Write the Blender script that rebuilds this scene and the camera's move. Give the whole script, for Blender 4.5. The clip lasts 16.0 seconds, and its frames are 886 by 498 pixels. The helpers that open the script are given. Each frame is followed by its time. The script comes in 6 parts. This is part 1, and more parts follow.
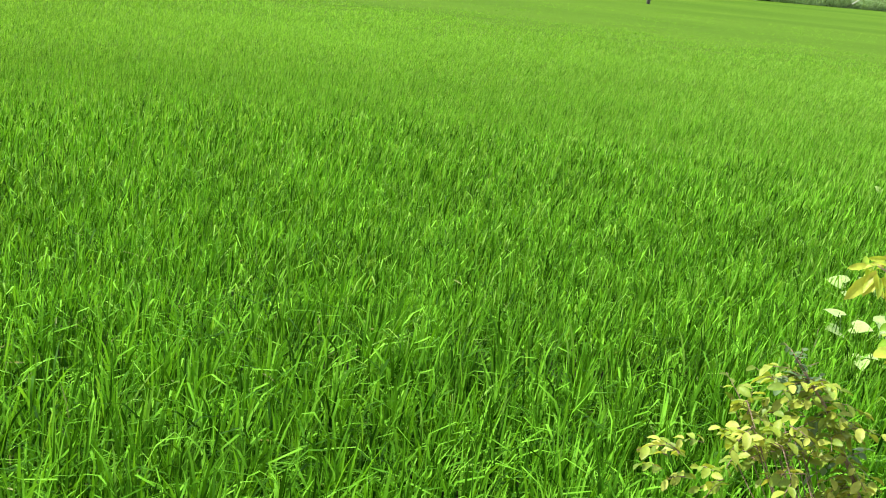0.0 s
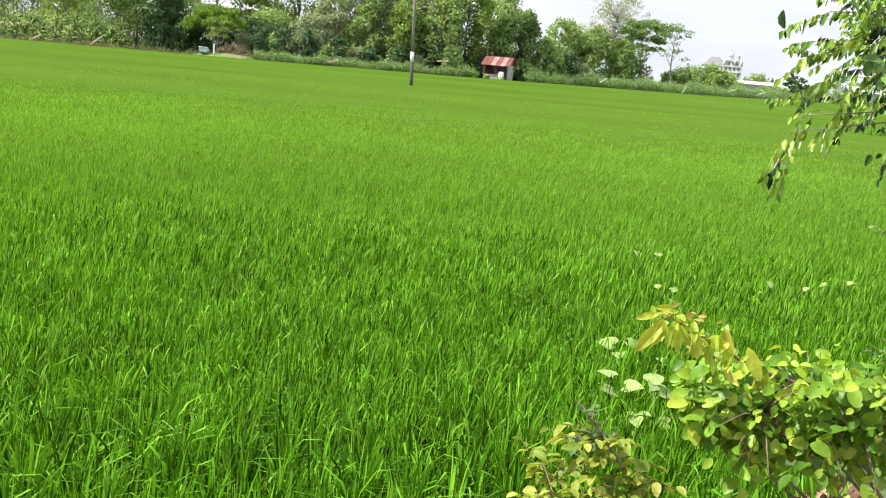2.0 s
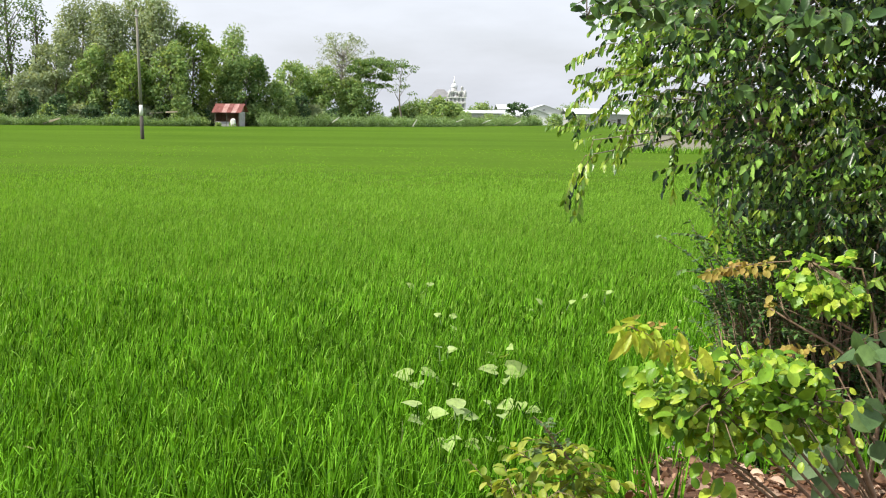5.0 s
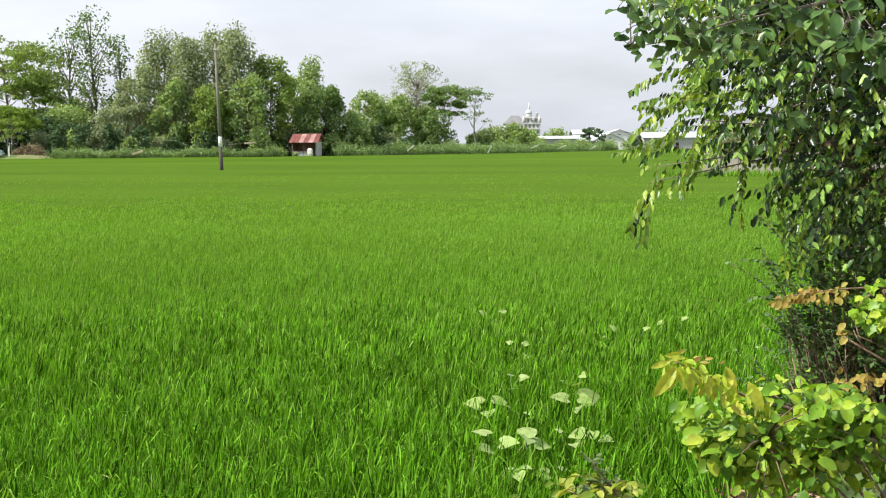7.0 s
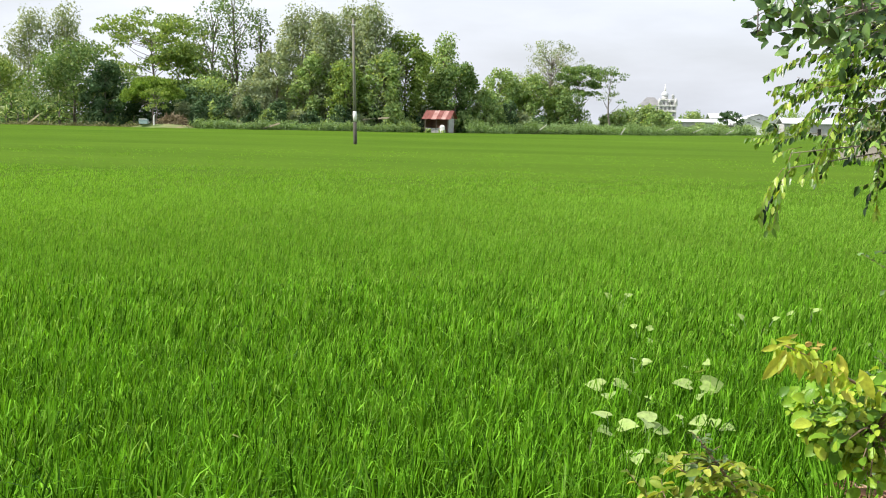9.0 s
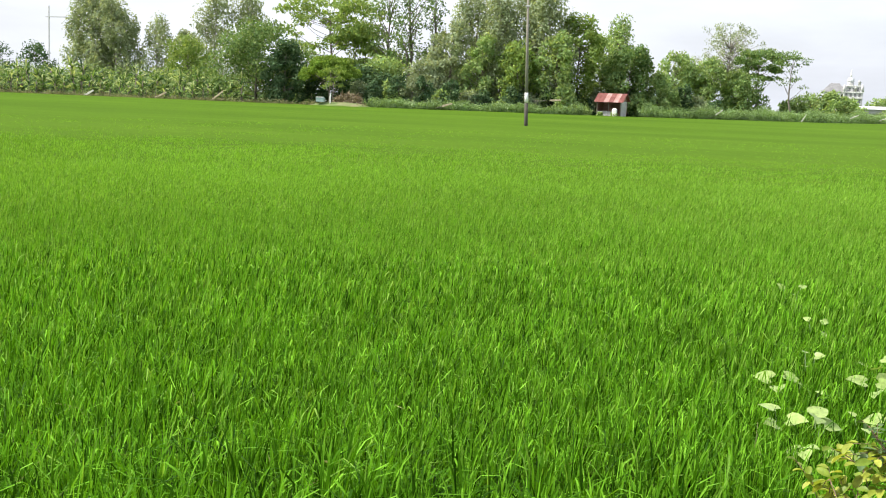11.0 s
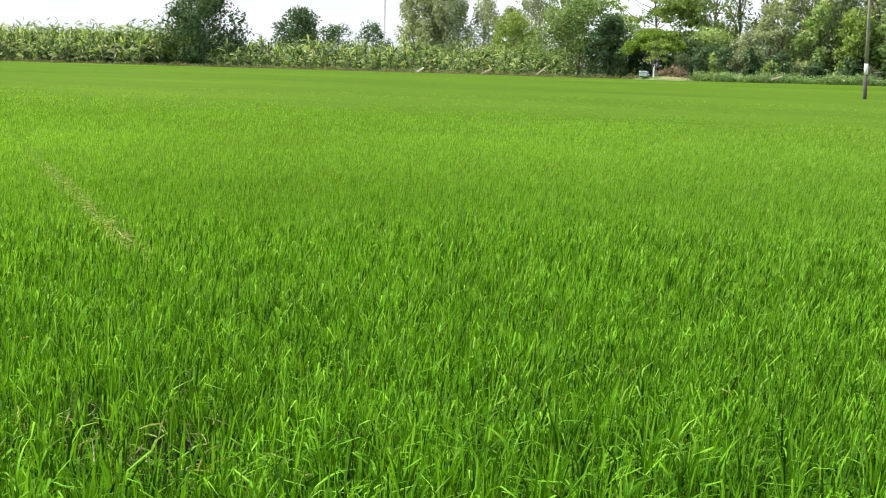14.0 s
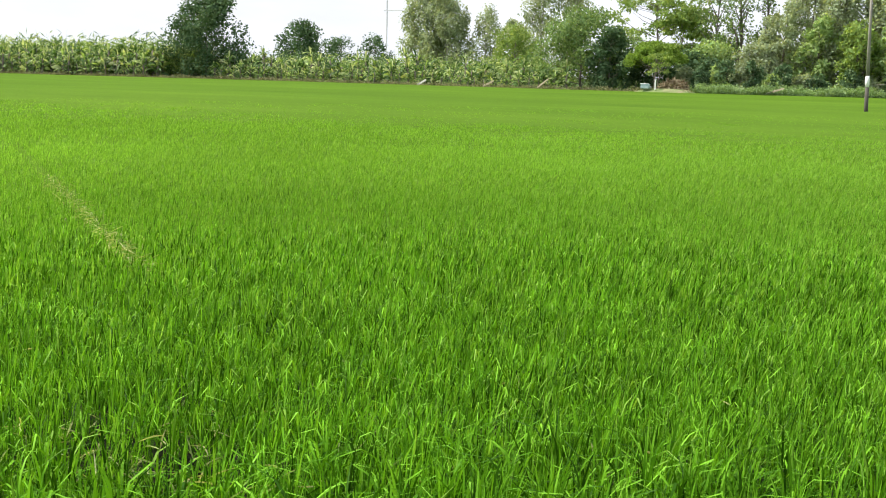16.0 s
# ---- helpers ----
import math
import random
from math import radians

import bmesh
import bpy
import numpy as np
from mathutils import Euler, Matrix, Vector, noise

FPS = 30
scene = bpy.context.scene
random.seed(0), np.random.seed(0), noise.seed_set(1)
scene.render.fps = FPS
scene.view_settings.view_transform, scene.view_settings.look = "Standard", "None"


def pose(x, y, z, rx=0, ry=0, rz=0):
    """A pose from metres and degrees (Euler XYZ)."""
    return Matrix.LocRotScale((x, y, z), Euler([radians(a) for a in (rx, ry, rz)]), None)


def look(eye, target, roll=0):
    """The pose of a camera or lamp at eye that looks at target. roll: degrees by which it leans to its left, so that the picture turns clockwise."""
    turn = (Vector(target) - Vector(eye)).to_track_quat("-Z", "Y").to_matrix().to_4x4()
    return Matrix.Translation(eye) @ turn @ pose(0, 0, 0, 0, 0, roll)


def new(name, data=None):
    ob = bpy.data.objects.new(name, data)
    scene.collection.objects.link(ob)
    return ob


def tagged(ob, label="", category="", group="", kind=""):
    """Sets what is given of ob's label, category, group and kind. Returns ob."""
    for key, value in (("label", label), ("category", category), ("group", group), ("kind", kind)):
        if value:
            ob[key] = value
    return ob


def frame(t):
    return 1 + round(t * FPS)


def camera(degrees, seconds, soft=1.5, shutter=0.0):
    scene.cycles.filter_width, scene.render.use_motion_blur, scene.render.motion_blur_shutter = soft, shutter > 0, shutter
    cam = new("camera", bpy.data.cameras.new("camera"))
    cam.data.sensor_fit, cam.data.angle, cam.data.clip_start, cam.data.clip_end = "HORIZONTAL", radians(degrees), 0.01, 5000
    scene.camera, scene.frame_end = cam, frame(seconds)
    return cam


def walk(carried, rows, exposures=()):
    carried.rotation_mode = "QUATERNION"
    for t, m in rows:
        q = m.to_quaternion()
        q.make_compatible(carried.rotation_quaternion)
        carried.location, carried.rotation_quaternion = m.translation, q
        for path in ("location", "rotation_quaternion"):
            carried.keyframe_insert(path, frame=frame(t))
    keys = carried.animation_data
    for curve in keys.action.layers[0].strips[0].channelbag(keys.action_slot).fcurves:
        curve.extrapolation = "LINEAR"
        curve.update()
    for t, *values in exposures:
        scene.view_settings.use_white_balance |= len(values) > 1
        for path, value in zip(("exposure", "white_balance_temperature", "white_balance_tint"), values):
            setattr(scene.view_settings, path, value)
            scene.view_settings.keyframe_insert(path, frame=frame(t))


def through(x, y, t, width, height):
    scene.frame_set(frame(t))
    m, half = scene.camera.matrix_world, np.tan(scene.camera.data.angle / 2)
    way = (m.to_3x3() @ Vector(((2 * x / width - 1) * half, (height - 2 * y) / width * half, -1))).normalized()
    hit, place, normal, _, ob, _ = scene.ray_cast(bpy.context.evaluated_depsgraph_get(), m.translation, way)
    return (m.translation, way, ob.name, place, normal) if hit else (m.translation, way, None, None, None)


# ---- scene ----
cam = camera(43.0, 16.0, 1.1)
PATH = [
    (0, (0.241, 0.031, 2.508), (-0.428, 1.849, 2.009), 5.4),
    (0.5, (0.199, 0.064, 2.482), (-0.385, 1.935, 2.083), 4.5),
    (1, (0.205, 0.061, 2.495), (-0.317, 1.962, 2.155), 3.5),
    (1.5, (0.195, 0.105, 2.466), (-0.236, 2.03, 2.14), 3.0),
    (2, (0.215, 0.11, 2.471), (-0.093, 2.06, 2.146), 4.8),
    (2.5, (0.246, 0.137, 2.485), (-0.106, 2.072, 2.121), 5.3),
    (3, (0.195, 0.105, 2.463), (-0.251, 2.038, 2.211), 4.3),
    (3.5, (0.023, 0.126, 2.472), (-0.263, 2.09, 2.222), 3.0),
    (4, (-0.073, -0.001, 2.489), (0.035, 1.981, 2.244), 1.9),
    (4.2, (-0.082, -0.025, 2.482), (0.073, 1.953, 2.231), 1.3),
    (6.3, (-0.044, -0.007, 2.472), (0.029, 1.983, 2.282), -0.9),
    (6.5, (-0.04, -0.01, 2.477), (0.013, 1.98, 2.288), -0.6),
    (7, (-0.024, -0.007, 2.484), (-0.025, 1.984, 2.298), -0.3),
    (7.5, (-0.012, -0.027, 2.49), (-0.103, 1.962, 2.293), -0.1),
    (8, (-0.004, -0.029, 2.483), (-0.138, 1.956, 2.275), 0.2),
    (8.5, (-0.002, -0.048, 2.485), (-0.186, 1.932, 2.267), 0.5),
    (8.7, (-0.01, -0.058, 2.486), (-0.214, 1.919, 2.264), 0.8),
    (10.8, (-0.002, -0.112, 2.483), (-0.459, 1.819, 2.23), 2.2),
    (11, (-0.009, -0.113, 2.479), (-0.524, 1.801, 2.213), 2.2),
    (11.5, (-0.018, -0.116, 2.476), (-0.602, 1.775, 2.185), 2.2),
    (12, (-0.038, -0.121, 2.475), (-0.727, 1.732, 2.172), 2.0),
    (12.5, (-0.045, -0.13, 2.483), (-0.847, 1.677, 2.181), 1.4),
    (13, (-0.053, -0.118, 2.477), (-0.94, 1.648, 2.168), 1.2),
    (13.5, (-0.056, -0.12, 2.478), (-1.021, 1.603, 2.158), 1.1),
    (14, (-0.063, -0.117, 2.476), (-1.087, 1.569, 2.149), 1.4),
    (14.5, (-0.062, -0.116, 2.475), (-1.093, 1.566, 2.147), 1.5),
    (15, (-0.058, -0.127, 2.479), (-1.094, 1.553, 2.155), 1.6),
    (15.5, (-0.053, -0.133, 2.481), (-1.087, 1.551, 2.17), 1.6),
    (16, (-0.049, -0.132, 2.481), (-1.078, 1.555, 2.175), 1.4),
]
walk(cam, [(t, look(eye, target, roll)) for t, eye, target, roll in PATH],
     ((0, 0.97, 6250, 5), (0.5, 0.90, 6250, 5), (1.5, 0.77, 6450, 9), (3, 0.68, 6500, 10), (4, 0.55, 6500, 10), (7, 0.40, 6500, 10), (8.5, 0.46, 6500, 10), (11, 0.65, 6500, 10), (12.5, 0.74, 6500, 10), (16, 0.72, 6500, 10)))

# ---- world, sun, exposure ----
SUN_DIR = Vector((-0.80, -0.24, 0.94)).normalized()
world = bpy.data.worlds.new("sky_world")
scene.world = world
world.use_nodes = True
wn = world.node_tree.nodes
wl = world.node_tree.links
wn.clear()
w_out = wn.new("ShaderNodeOutputWorld")
w_bg = wn.new("ShaderNodeBackground")
w_sky = wn.new("ShaderNodeTexSky")
w_sky.sky_type = "NISHITA"
w_sky.sun_disc = False
w_sky.sun_elevation = math.asin(SUN_DIR.z)
w_sky.sun_rotation = math.atan2(SUN_DIR.x, SUN_DIR.y)
w_sky.air_density, w_sky.dust_density, w_sky.ozone_density = 1.2, 4.0, 1.0
w_coord = wn.new("ShaderNodeTexCoord")
w_map = wn.new("ShaderNodeMapping")
w_map.inputs["Scale"].default_value = (1.0, 1.0, 4.0)
w_noise = wn.new("ShaderNodeTexNoise")
w_noise.inputs["Scale"].default_value = 2.2
w_noise.inputs["Detail"].default_value = 6.0
w_noise.inputs["Roughness"].default_value = 0.55
w_ramp = wn.new("ShaderNodeMapRange")
w_ramp.inputs["From Min"].default_value = 0.36
w_ramp.inputs["From Max"].default_value = 0.66
w_ramp.inputs["To Min"].default_value = 0.62
w_ramp.inputs["To Max"].default_value = 0.95
w_mix = wn.new("ShaderNodeMix")
w_mix.data_type = "RGBA"
w_mix.inputs[7].default_value = (8.5, 8.9, 9.8, 1.0)
wl.new(w_coord.outputs["Generated"], w_map.inputs["Vector"])
wl.new(w_map.outputs["Vector"], w_noise.inputs["Vector"])
wl.new(w_noise.outputs["Fac"], w_ramp.inputs["Value"])
wl.new(w_ramp.outputs["Result"], w_mix.inputs[0])
wl.new(w_sky.outputs["Color"], w_mix.inputs[6])
wl.new(w_mix.outputs[2], w_bg.inputs["Color"])
w_bg.inputs["Strength"].default_value = 0.090
wl.new(w_bg.outputs["Background"], w_out.inputs["Surface"])

sun_data = bpy.data.lights.new("sun", "SUN")
sun_data.energy = 4.8
sun_data.angle = radians(0.6)
sun_data.color = (1.0, 0.95, 0.86)
sun = new("sun", sun_data)
sun.matrix_basis = look(SUN_DIR * 100.0, (0, 0, 0))


# ---- materials ----
def base_mat(name):
    m = bpy.data.materials.new(name)
    m.use_nodes = True
    t = m.node_tree
    t.nodes.clear()
    out = t.nodes.new("ShaderNodeOutputMaterial")
    return m, t, out


def ramp_node(t, stops):
    r = t.nodes.new("ShaderNodeValToRGB")
    e = r.color_ramp.elements
    while len(e) < len(stops):
        e.new(0.5)
    for el, (p, c) in zip(e, stops):
        el.position = p
        el.color = (*c, 1.0)
    return r


def noise_node(t, scale, detail=3.0, rough=0.55, vec=None):
    n = t.nodes.new("ShaderNodeTexNoise")
    n.inputs["Scale"].default_value = scale
    n.inputs["Detail"].default_value = detail
    n.inputs["Roughness"].default_value = rough
    if vec is not None:
        t.links.new(vec, n.inputs["Vector"])
    return n


def leaf_mat(name, stops, patch_scale=0.2, patch=(0.75, 1.2), through=0.45, rough=0.45, through_tint=(1.15, 1.1, 0.5), spec=0.3, grain=0.0):
    """Leaves: colour by island, drifting over the place, part of the light passing through."""
    m, t, out = base_mat(name)
    geo = t.nodes.new("ShaderNodeNewGeometry")
    ramp = ramp_node(t, stops)
    t.links.new(geo.outputs["Random Per Island"], ramp.inputs["Fac"])
    pos = geo.outputs["Position"]
    n = noise_node(t, patch_scale, 3.0, 0.6, pos)
    mr = t.nodes.new("ShaderNodeMapRange")
    mr.inputs["From Min"].default_value, mr.inputs["From Max"].default_value = 0.3, 0.7
    mr.inputs["To Min"].default_value, mr.inputs["To Max"].default_value = patch
    t.links.new(n.outputs["Fac"], mr.inputs["Value"])
    mul = t.nodes.new("ShaderNodeVectorMath")
    mul.operation = "SCALE"
    t.links.new(ramp.outputs["Color"], mul.inputs[0])
    p = t.nodes.new("ShaderNodeBsdfPrincipled")
    if grain:
        blot = noise_node(t, grain, 4.0, 0.65, pos)
        bm_ = t.nodes.new("ShaderNodeMapRange")
        bm_.inputs["From Min"].default_value, bm_.inputs["From Max"].default_value = 0.3, 0.7
        bm_.inputs["To Min"].default_value, bm_.inputs["To Max"].default_value = 0.72, 1.22
        t.links.new(blot.outputs["Fac"], bm_.inputs["Value"])
        both = t.nodes.new("ShaderNodeMath")
        both.operation = "MULTIPLY"
        t.links.new(mr.outputs["Result"], both.inputs[0])
        t.links.new(bm_.outputs["Result"], both.inputs[1])
        t.links.new(both.outputs["Value"], mul.inputs["Scale"])
        bp = t.nodes.new("ShaderNodeBump")
        bp.inputs["Strength"].default_value = 0.35
        bp.inputs["Distance"].default_value = 0.004
        t.links.new(blot.outputs["Fac"], bp.inputs["Height"])
        t.links.new(bp.outputs["Normal"], p.inputs["Normal"])
    else:
        t.links.new(mr.outputs["Result"], mul.inputs["Scale"])
    t.links.new(mul.outputs["Vector"], p.inputs["Base Color"])
    p.inputs["Roughness"].default_value = rough
    p.inputs["Specular IOR Level"].default_value = spec
    tr = t.nodes.new("ShaderNodeBsdfTranslucent")
    tint = t.nodes.new("ShaderNodeVectorMath")
    tint.operation = "MULTIPLY"
    tint.inputs[1].default_value = through_tint
    t.links.new(mul.outputs["Vector"], tint.inputs[0])
    t.links.new(tint.outputs["Vector"], tr.inputs["Color"])
    mix = t.nodes.new("ShaderNodeMixShader")
    mix.inputs["Fac"].default_value = through
    t.links.new(p.outputs["BSDF"], mix.inputs[1])
    t.links.new(tr.outputs["BSDF"], mix.inputs[2])
    t.links.new(mix.outputs["Shader"], out.inputs["Surface"])
    return m


def solid_mat(name, stops, scale=4.0, rough=0.8, bump=0.2, bump_scale=30.0, metallic=0.0, stretch=(1, 1, 1)):
    """A surface whose colour wanders between the stops, with fine relief."""
    m, t, out = base_mat(name)
    co = t.nodes.new("ShaderNodeTexCoord")
    mp = t.nodes.new("ShaderNodeMapping")
    mp.inputs["Scale"].default_value = stretch
    t.links.new(co.outputs["Object"], mp.inputs["Vector"])
    n = noise_node(t, scale, 5.0, 0.65, mp.outputs["Vector"])
    ramp = ramp_node(t, stops)
    t.links.new(n.outputs["Fac"], ramp.inputs["Fac"])
    p = t.nodes.new("ShaderNodeBsdfPrincipled")
    t.links.new(ramp.outputs["Color"], p.inputs["Base Color"])
    p.inputs["Roughness"].default_value = rough
    p.inputs["Metallic"].default_value = metallic
    n2 = noise_node(t, bump_scale, 4.0, 0.6, mp.outputs["Vector"])
    b = t.nodes.new("ShaderNodeBump")
    b.inputs["Strength"].default_value = bump
    b.inputs["Distance"].default_value = 0.02
    t.links.new(n2.outputs["Fac"], b.inputs["Height"])
    t.links.new(b.outputs["Normal"], p.inputs["Normal"])
    t.links.new(p.outputs["BSDF"], out.inputs["Surface"])
    return m


def ramp4(a, b, c, d):
    return [(0.0, a), (0.35, b), (0.7, c), (1.0, d)]


# the near-black stop paints some blades as shaded, to deepen the gaps
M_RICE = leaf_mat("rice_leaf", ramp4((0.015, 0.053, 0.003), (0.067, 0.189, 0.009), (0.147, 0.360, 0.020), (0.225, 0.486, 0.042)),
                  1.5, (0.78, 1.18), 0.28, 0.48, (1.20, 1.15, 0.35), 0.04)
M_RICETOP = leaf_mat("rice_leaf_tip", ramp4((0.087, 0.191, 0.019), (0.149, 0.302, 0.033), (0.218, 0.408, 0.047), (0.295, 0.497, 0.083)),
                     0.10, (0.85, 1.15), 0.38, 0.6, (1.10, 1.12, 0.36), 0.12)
M_STRAW = leaf_mat("straw_leaf", ramp4((0.16, 0.28, 0.05), (0.28, 0.36, 0.10), (0.42, 0.45, 0.18), (0.56, 0.54, 0.30)), 0.8, (0.8, 1.1), 0.35)
M_EDGE = leaf_mat("rough_edge_grass", ramp4((0.10, 0.13, 0.05), (0.17, 0.19, 0.08), (0.26, 0.25, 0.13), (0.38, 0.34, 0.21)), 0.25, (0.7, 1.2), 0.25, 0.7)
# far tree leaves: distance haze is mixed into the paler, bluer colours
M_TREE = leaf_mat("tree_leaf", ramp4((0.199, 0.307, 0.131), (0.249, 0.380, 0.150), (0.326, 0.447, 0.171), (0.433, 0.538, 0.241)), 0.25, (0.7, 1.25), 0.42, 0.8, (1.25, 1.12, 0.5), 0.08)
M_BRIGHT = leaf_mat("bright_tree_leaf", ramp4((0.154, 0.244, 0.075), (0.195, 0.304, 0.087), (0.257, 0.365, 0.104), (0.339, 0.430, 0.148)), 0.3, (0.75, 1.2), 0.42, 0.8, (1.25, 1.12, 0.5), 0.08)
M_DARK = leaf_mat("dark_tree_leaf", ramp4((0.059, 0.118, 0.057), (0.081, 0.142, 0.066), (0.106, 0.176, 0.081), (0.153, 0.216, 0.103)), 0.25, (0.7, 1.2), 0.2, 0.8, (1.15, 1.1, 0.5), 0.08)
M_MID = leaf_mat("mid_green_tree_leaf", ramp4((0.110, 0.189, 0.073), (0.143, 0.237, 0.086), (0.189, 0.288, 0.103), (0.275, 0.369, 0.143)), 0.25, (0.7, 1.25), 0.35, 0.8, (1.25, 1.12, 0.5), 0.08)
M_EUC = leaf_mat("eucalyptus_leaf", ramp4((0.234, 0.301, 0.187), (0.277, 0.352, 0.214), (0.335, 0.406, 0.251), (0.409, 0.474, 0.325)), 0.3, (0.7, 1.2), 0.42, 0.8, (1.25, 1.12, 0.5), 0.08)
M_UMBRELLA = leaf_mat("lime_crown_leaf", ramp4((0.125, 0.214, 0.037), (0.159, 0.261, 0.044), (0.201, 0.309, 0.056), (0.259, 0.361, 0.077)), 0.3, (0.75, 1.2), 0.42, 0.8, (1.15, 1.1, 0.5), 0.08)
# the palest stop paints bright highlights onto some of the leaves
M_BANANA = leaf_mat("banana_leaf", ramp4((0.038, 0.092, 0.024), (0.102, 0.192, 0.049), (0.289, 0.405, 0.124), (0.534, 0.583, 0.281)), 0.25, (0.65, 1.3), 0.38, 0.5)
M_WEED = leaf_mat("weed_leaf", ramp4((0.145, 0.235, 0.090), (0.190, 0.300, 0.108), (0.240, 0.355, 0.142), (0.320, 0.440, 0.205)), 0.2, (0.8, 1.15), 0.35)
# inner leaves of the bankside tree, the crown's shade put into their colour
M_NEARSHADED = leaf_mat("shaded_tree_leaf", ramp4((0.006, 0.020, 0.006), (0.020, 0.052, 0.012), (0.082, 0.184, 0.034), (0.293, 0.493, 0.097)), 1.2, (0.7, 1.3), 0.26, 0.28, (1.35, 1.15, 0.40), 0.32, grain=45.0)
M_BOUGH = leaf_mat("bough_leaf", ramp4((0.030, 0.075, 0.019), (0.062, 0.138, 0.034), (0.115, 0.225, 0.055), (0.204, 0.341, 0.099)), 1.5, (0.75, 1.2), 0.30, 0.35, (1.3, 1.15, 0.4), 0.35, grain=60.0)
# outer leaves of the same tree, sunlight put into their colour
M_NEARLIT = leaf_mat("sunlit_tree_leaf", ramp4((0.086, 0.190, 0.024), (0.155, 0.292, 0.034), (0.278, 0.436, 0.055), (0.447, 0.578, 0.097)), 1.2, (0.75, 1.25), 0.42, 0.30, (1.25, 1.15, 0.40), 0.4, grain=45.0)
M_NEARSHRUB = leaf_mat("shrub_leaf", ramp4((0.040, 0.097, 0.027), (0.061, 0.134, 0.038), (0.107, 0.204, 0.059), (0.190, 0.326, 0.105)), 1.5, (0.75, 1.2), 0.25, 0.3)
M_LIME = leaf_mat("lime_leaf", ramp4((0.079, 0.190, 0.017), (0.158, 0.309, 0.023), (0.278, 0.440, 0.035), (0.456, 0.552, 0.064)), 4.0, (0.8, 1.2), 0.32, 0.38, (1.05, 1.12, 0.4), grain=70.0)
M_YOUNG = leaf_mat("young_leaf", ramp4((0.345, 0.506, 0.046), (0.448, 0.552, 0.057), (0.494, 0.540, 0.069), (0.506, 0.494, 0.086)), 5.0, (0.85, 1.15), 0.45, 0.38, (1.1, 1.12, 0.45), grain=80.0)
M_GREY = leaf_mat("greygreen_leaf", ramp4((0.072, 0.138, 0.045), (0.102, 0.178, 0.058), (0.132, 0.219, 0.075), (0.181, 0.270, 0.102)), 4.0, (0.8, 1.2), 0.3, 0.45, grain=60.0)
M_PALE = leaf_mat("pale_leaf", ramp4((0.253, 0.385, 0.098), (0.311, 0.443, 0.123), (0.370, 0.500, 0.153), (0.427, 0.549, 0.190)), 4.0, (0.85, 1.1), 0.30, 0.35, grain=35.0)
M_LITTER = leaf_mat("dry_leaf", ramp4((0.146, 0.073, 0.038), (0.257, 0.139, 0.078), (0.384, 0.238, 0.146), (0.529, 0.377, 0.279)), 6.0, (0.75, 1.15), 0.1, 0.7, (1.0, 0.8, 0.5), grain=60.0)
M_ORANGE = leaf_mat("withered_leaf", ramp4((0.30, 0.20, 0.05), (0.40, 0.30, 0.07), (0.46, 0.39, 0.09), (0.40, 0.42, 0.09)), 6.0, (0.8, 1.15), 0.35, 0.6, grain=60.0)
M_OLIVE = leaf_mat("weed_olive_leaf", ramp4((0.162, 0.257, 0.030), (0.257, 0.358, 0.041), (0.365, 0.439, 0.061), (0.472, 0.513, 0.095)), 5.0, (0.8, 1.2), 0.4, 0.45, grain=80.0)
M_BARK = solid_mat("bark", [(0.3, (0.10, 0.085, 0.065)), (0.55, (0.19, 0.165, 0.13)), (0.75, (0.28, 0.25, 0.21))], 3.0, 0.9, 0.5, 12.0, 0, (1, 1, 0.2))
M_PALEBARK = solid_mat("pale_bark", [(0.3, (0.22, 0.20, 0.17)), (0.55, (0.34, 0.31, 0.27)), (0.75, (0.46, 0.43, 0.38))], 2.0, 0.85, 0.4, 12.0, 0, (1, 1, 0.2))
M_TWIG = solid_mat("twig_bark", [(0.3, (0.13, 0.085, 0.05)), (0.6, (0.25, 0.18, 0.11)), (0.8, (0.36, 0.28, 0.19))], 30.0, 0.85, 0.4, 120.0)
M_POLE = solid_mat("pole_concrete", [(0.25, (0.12, 0.115, 0.09)), (0.5, (0.20, 0.19, 0.155)), (0.8, (0.28, 0.265, 0.225))], 1.5, 0.9, 0.4, 10.0, 0, (1, 1, 0.3))
M_POLEDARK = solid_mat("pole_dark_foot", [(0.25, (0.045, 0.04, 0.033)), (0.6, (0.08, 0.07, 0.06)), (0.85, (0.12, 0.11, 0.09))], 2.5, 0.9, 0.4, 10.0)
M_WHITE = solid_mat("white_paint", [(0.25, (0.62, 0.61, 0.58)), (0.55, (0.76, 0.76, 0.74)), (0.8, (0.82, 0.82, 0.81))], 2.0, 0.7, 0.15, 14.0)
# white walls greyed, the house's shade put into the paint colour
M_SHADEDWHITE = solid_mat("shaded_white_paint", [(0.25, (0.40, 0.40, 0.39)), (0.55, (0.56, 0.56, 0.55)), (0.8, (0.70, 0.70, 0.69))], 0.5, 0.8, 0.15, 8.0)
M_GREYWALL = solid_mat("grey_plaster", [(0.25, (0.30, 0.30, 0.29)), (0.55, (0.42, 0.42, 0.41)), (0.8, (0.52, 0.52, 0.50))], 1.5, 0.85, 0.2, 14.0)
M_RUST = solid_mat("rusted_roof_sheet", [(0.25, (0.15, 0.05, 0.04)), (0.5, (0.25, 0.085, 0.07)), (0.78, (0.34, 0.16, 0.14))], 1.2, 0.7, 0.2, 20.0, 0, (1, 0.35, 1))
M_RUSTPALE = solid_mat("faded_roof_sheet", [(0.25, (0.34, 0.16, 0.14)), (0.5, (0.46, 0.27, 0.24)), (0.78, (0.58, 0.42, 0.38))], 1.2, 0.7, 0.2, 20.0, 0, (1, 0.35, 1))
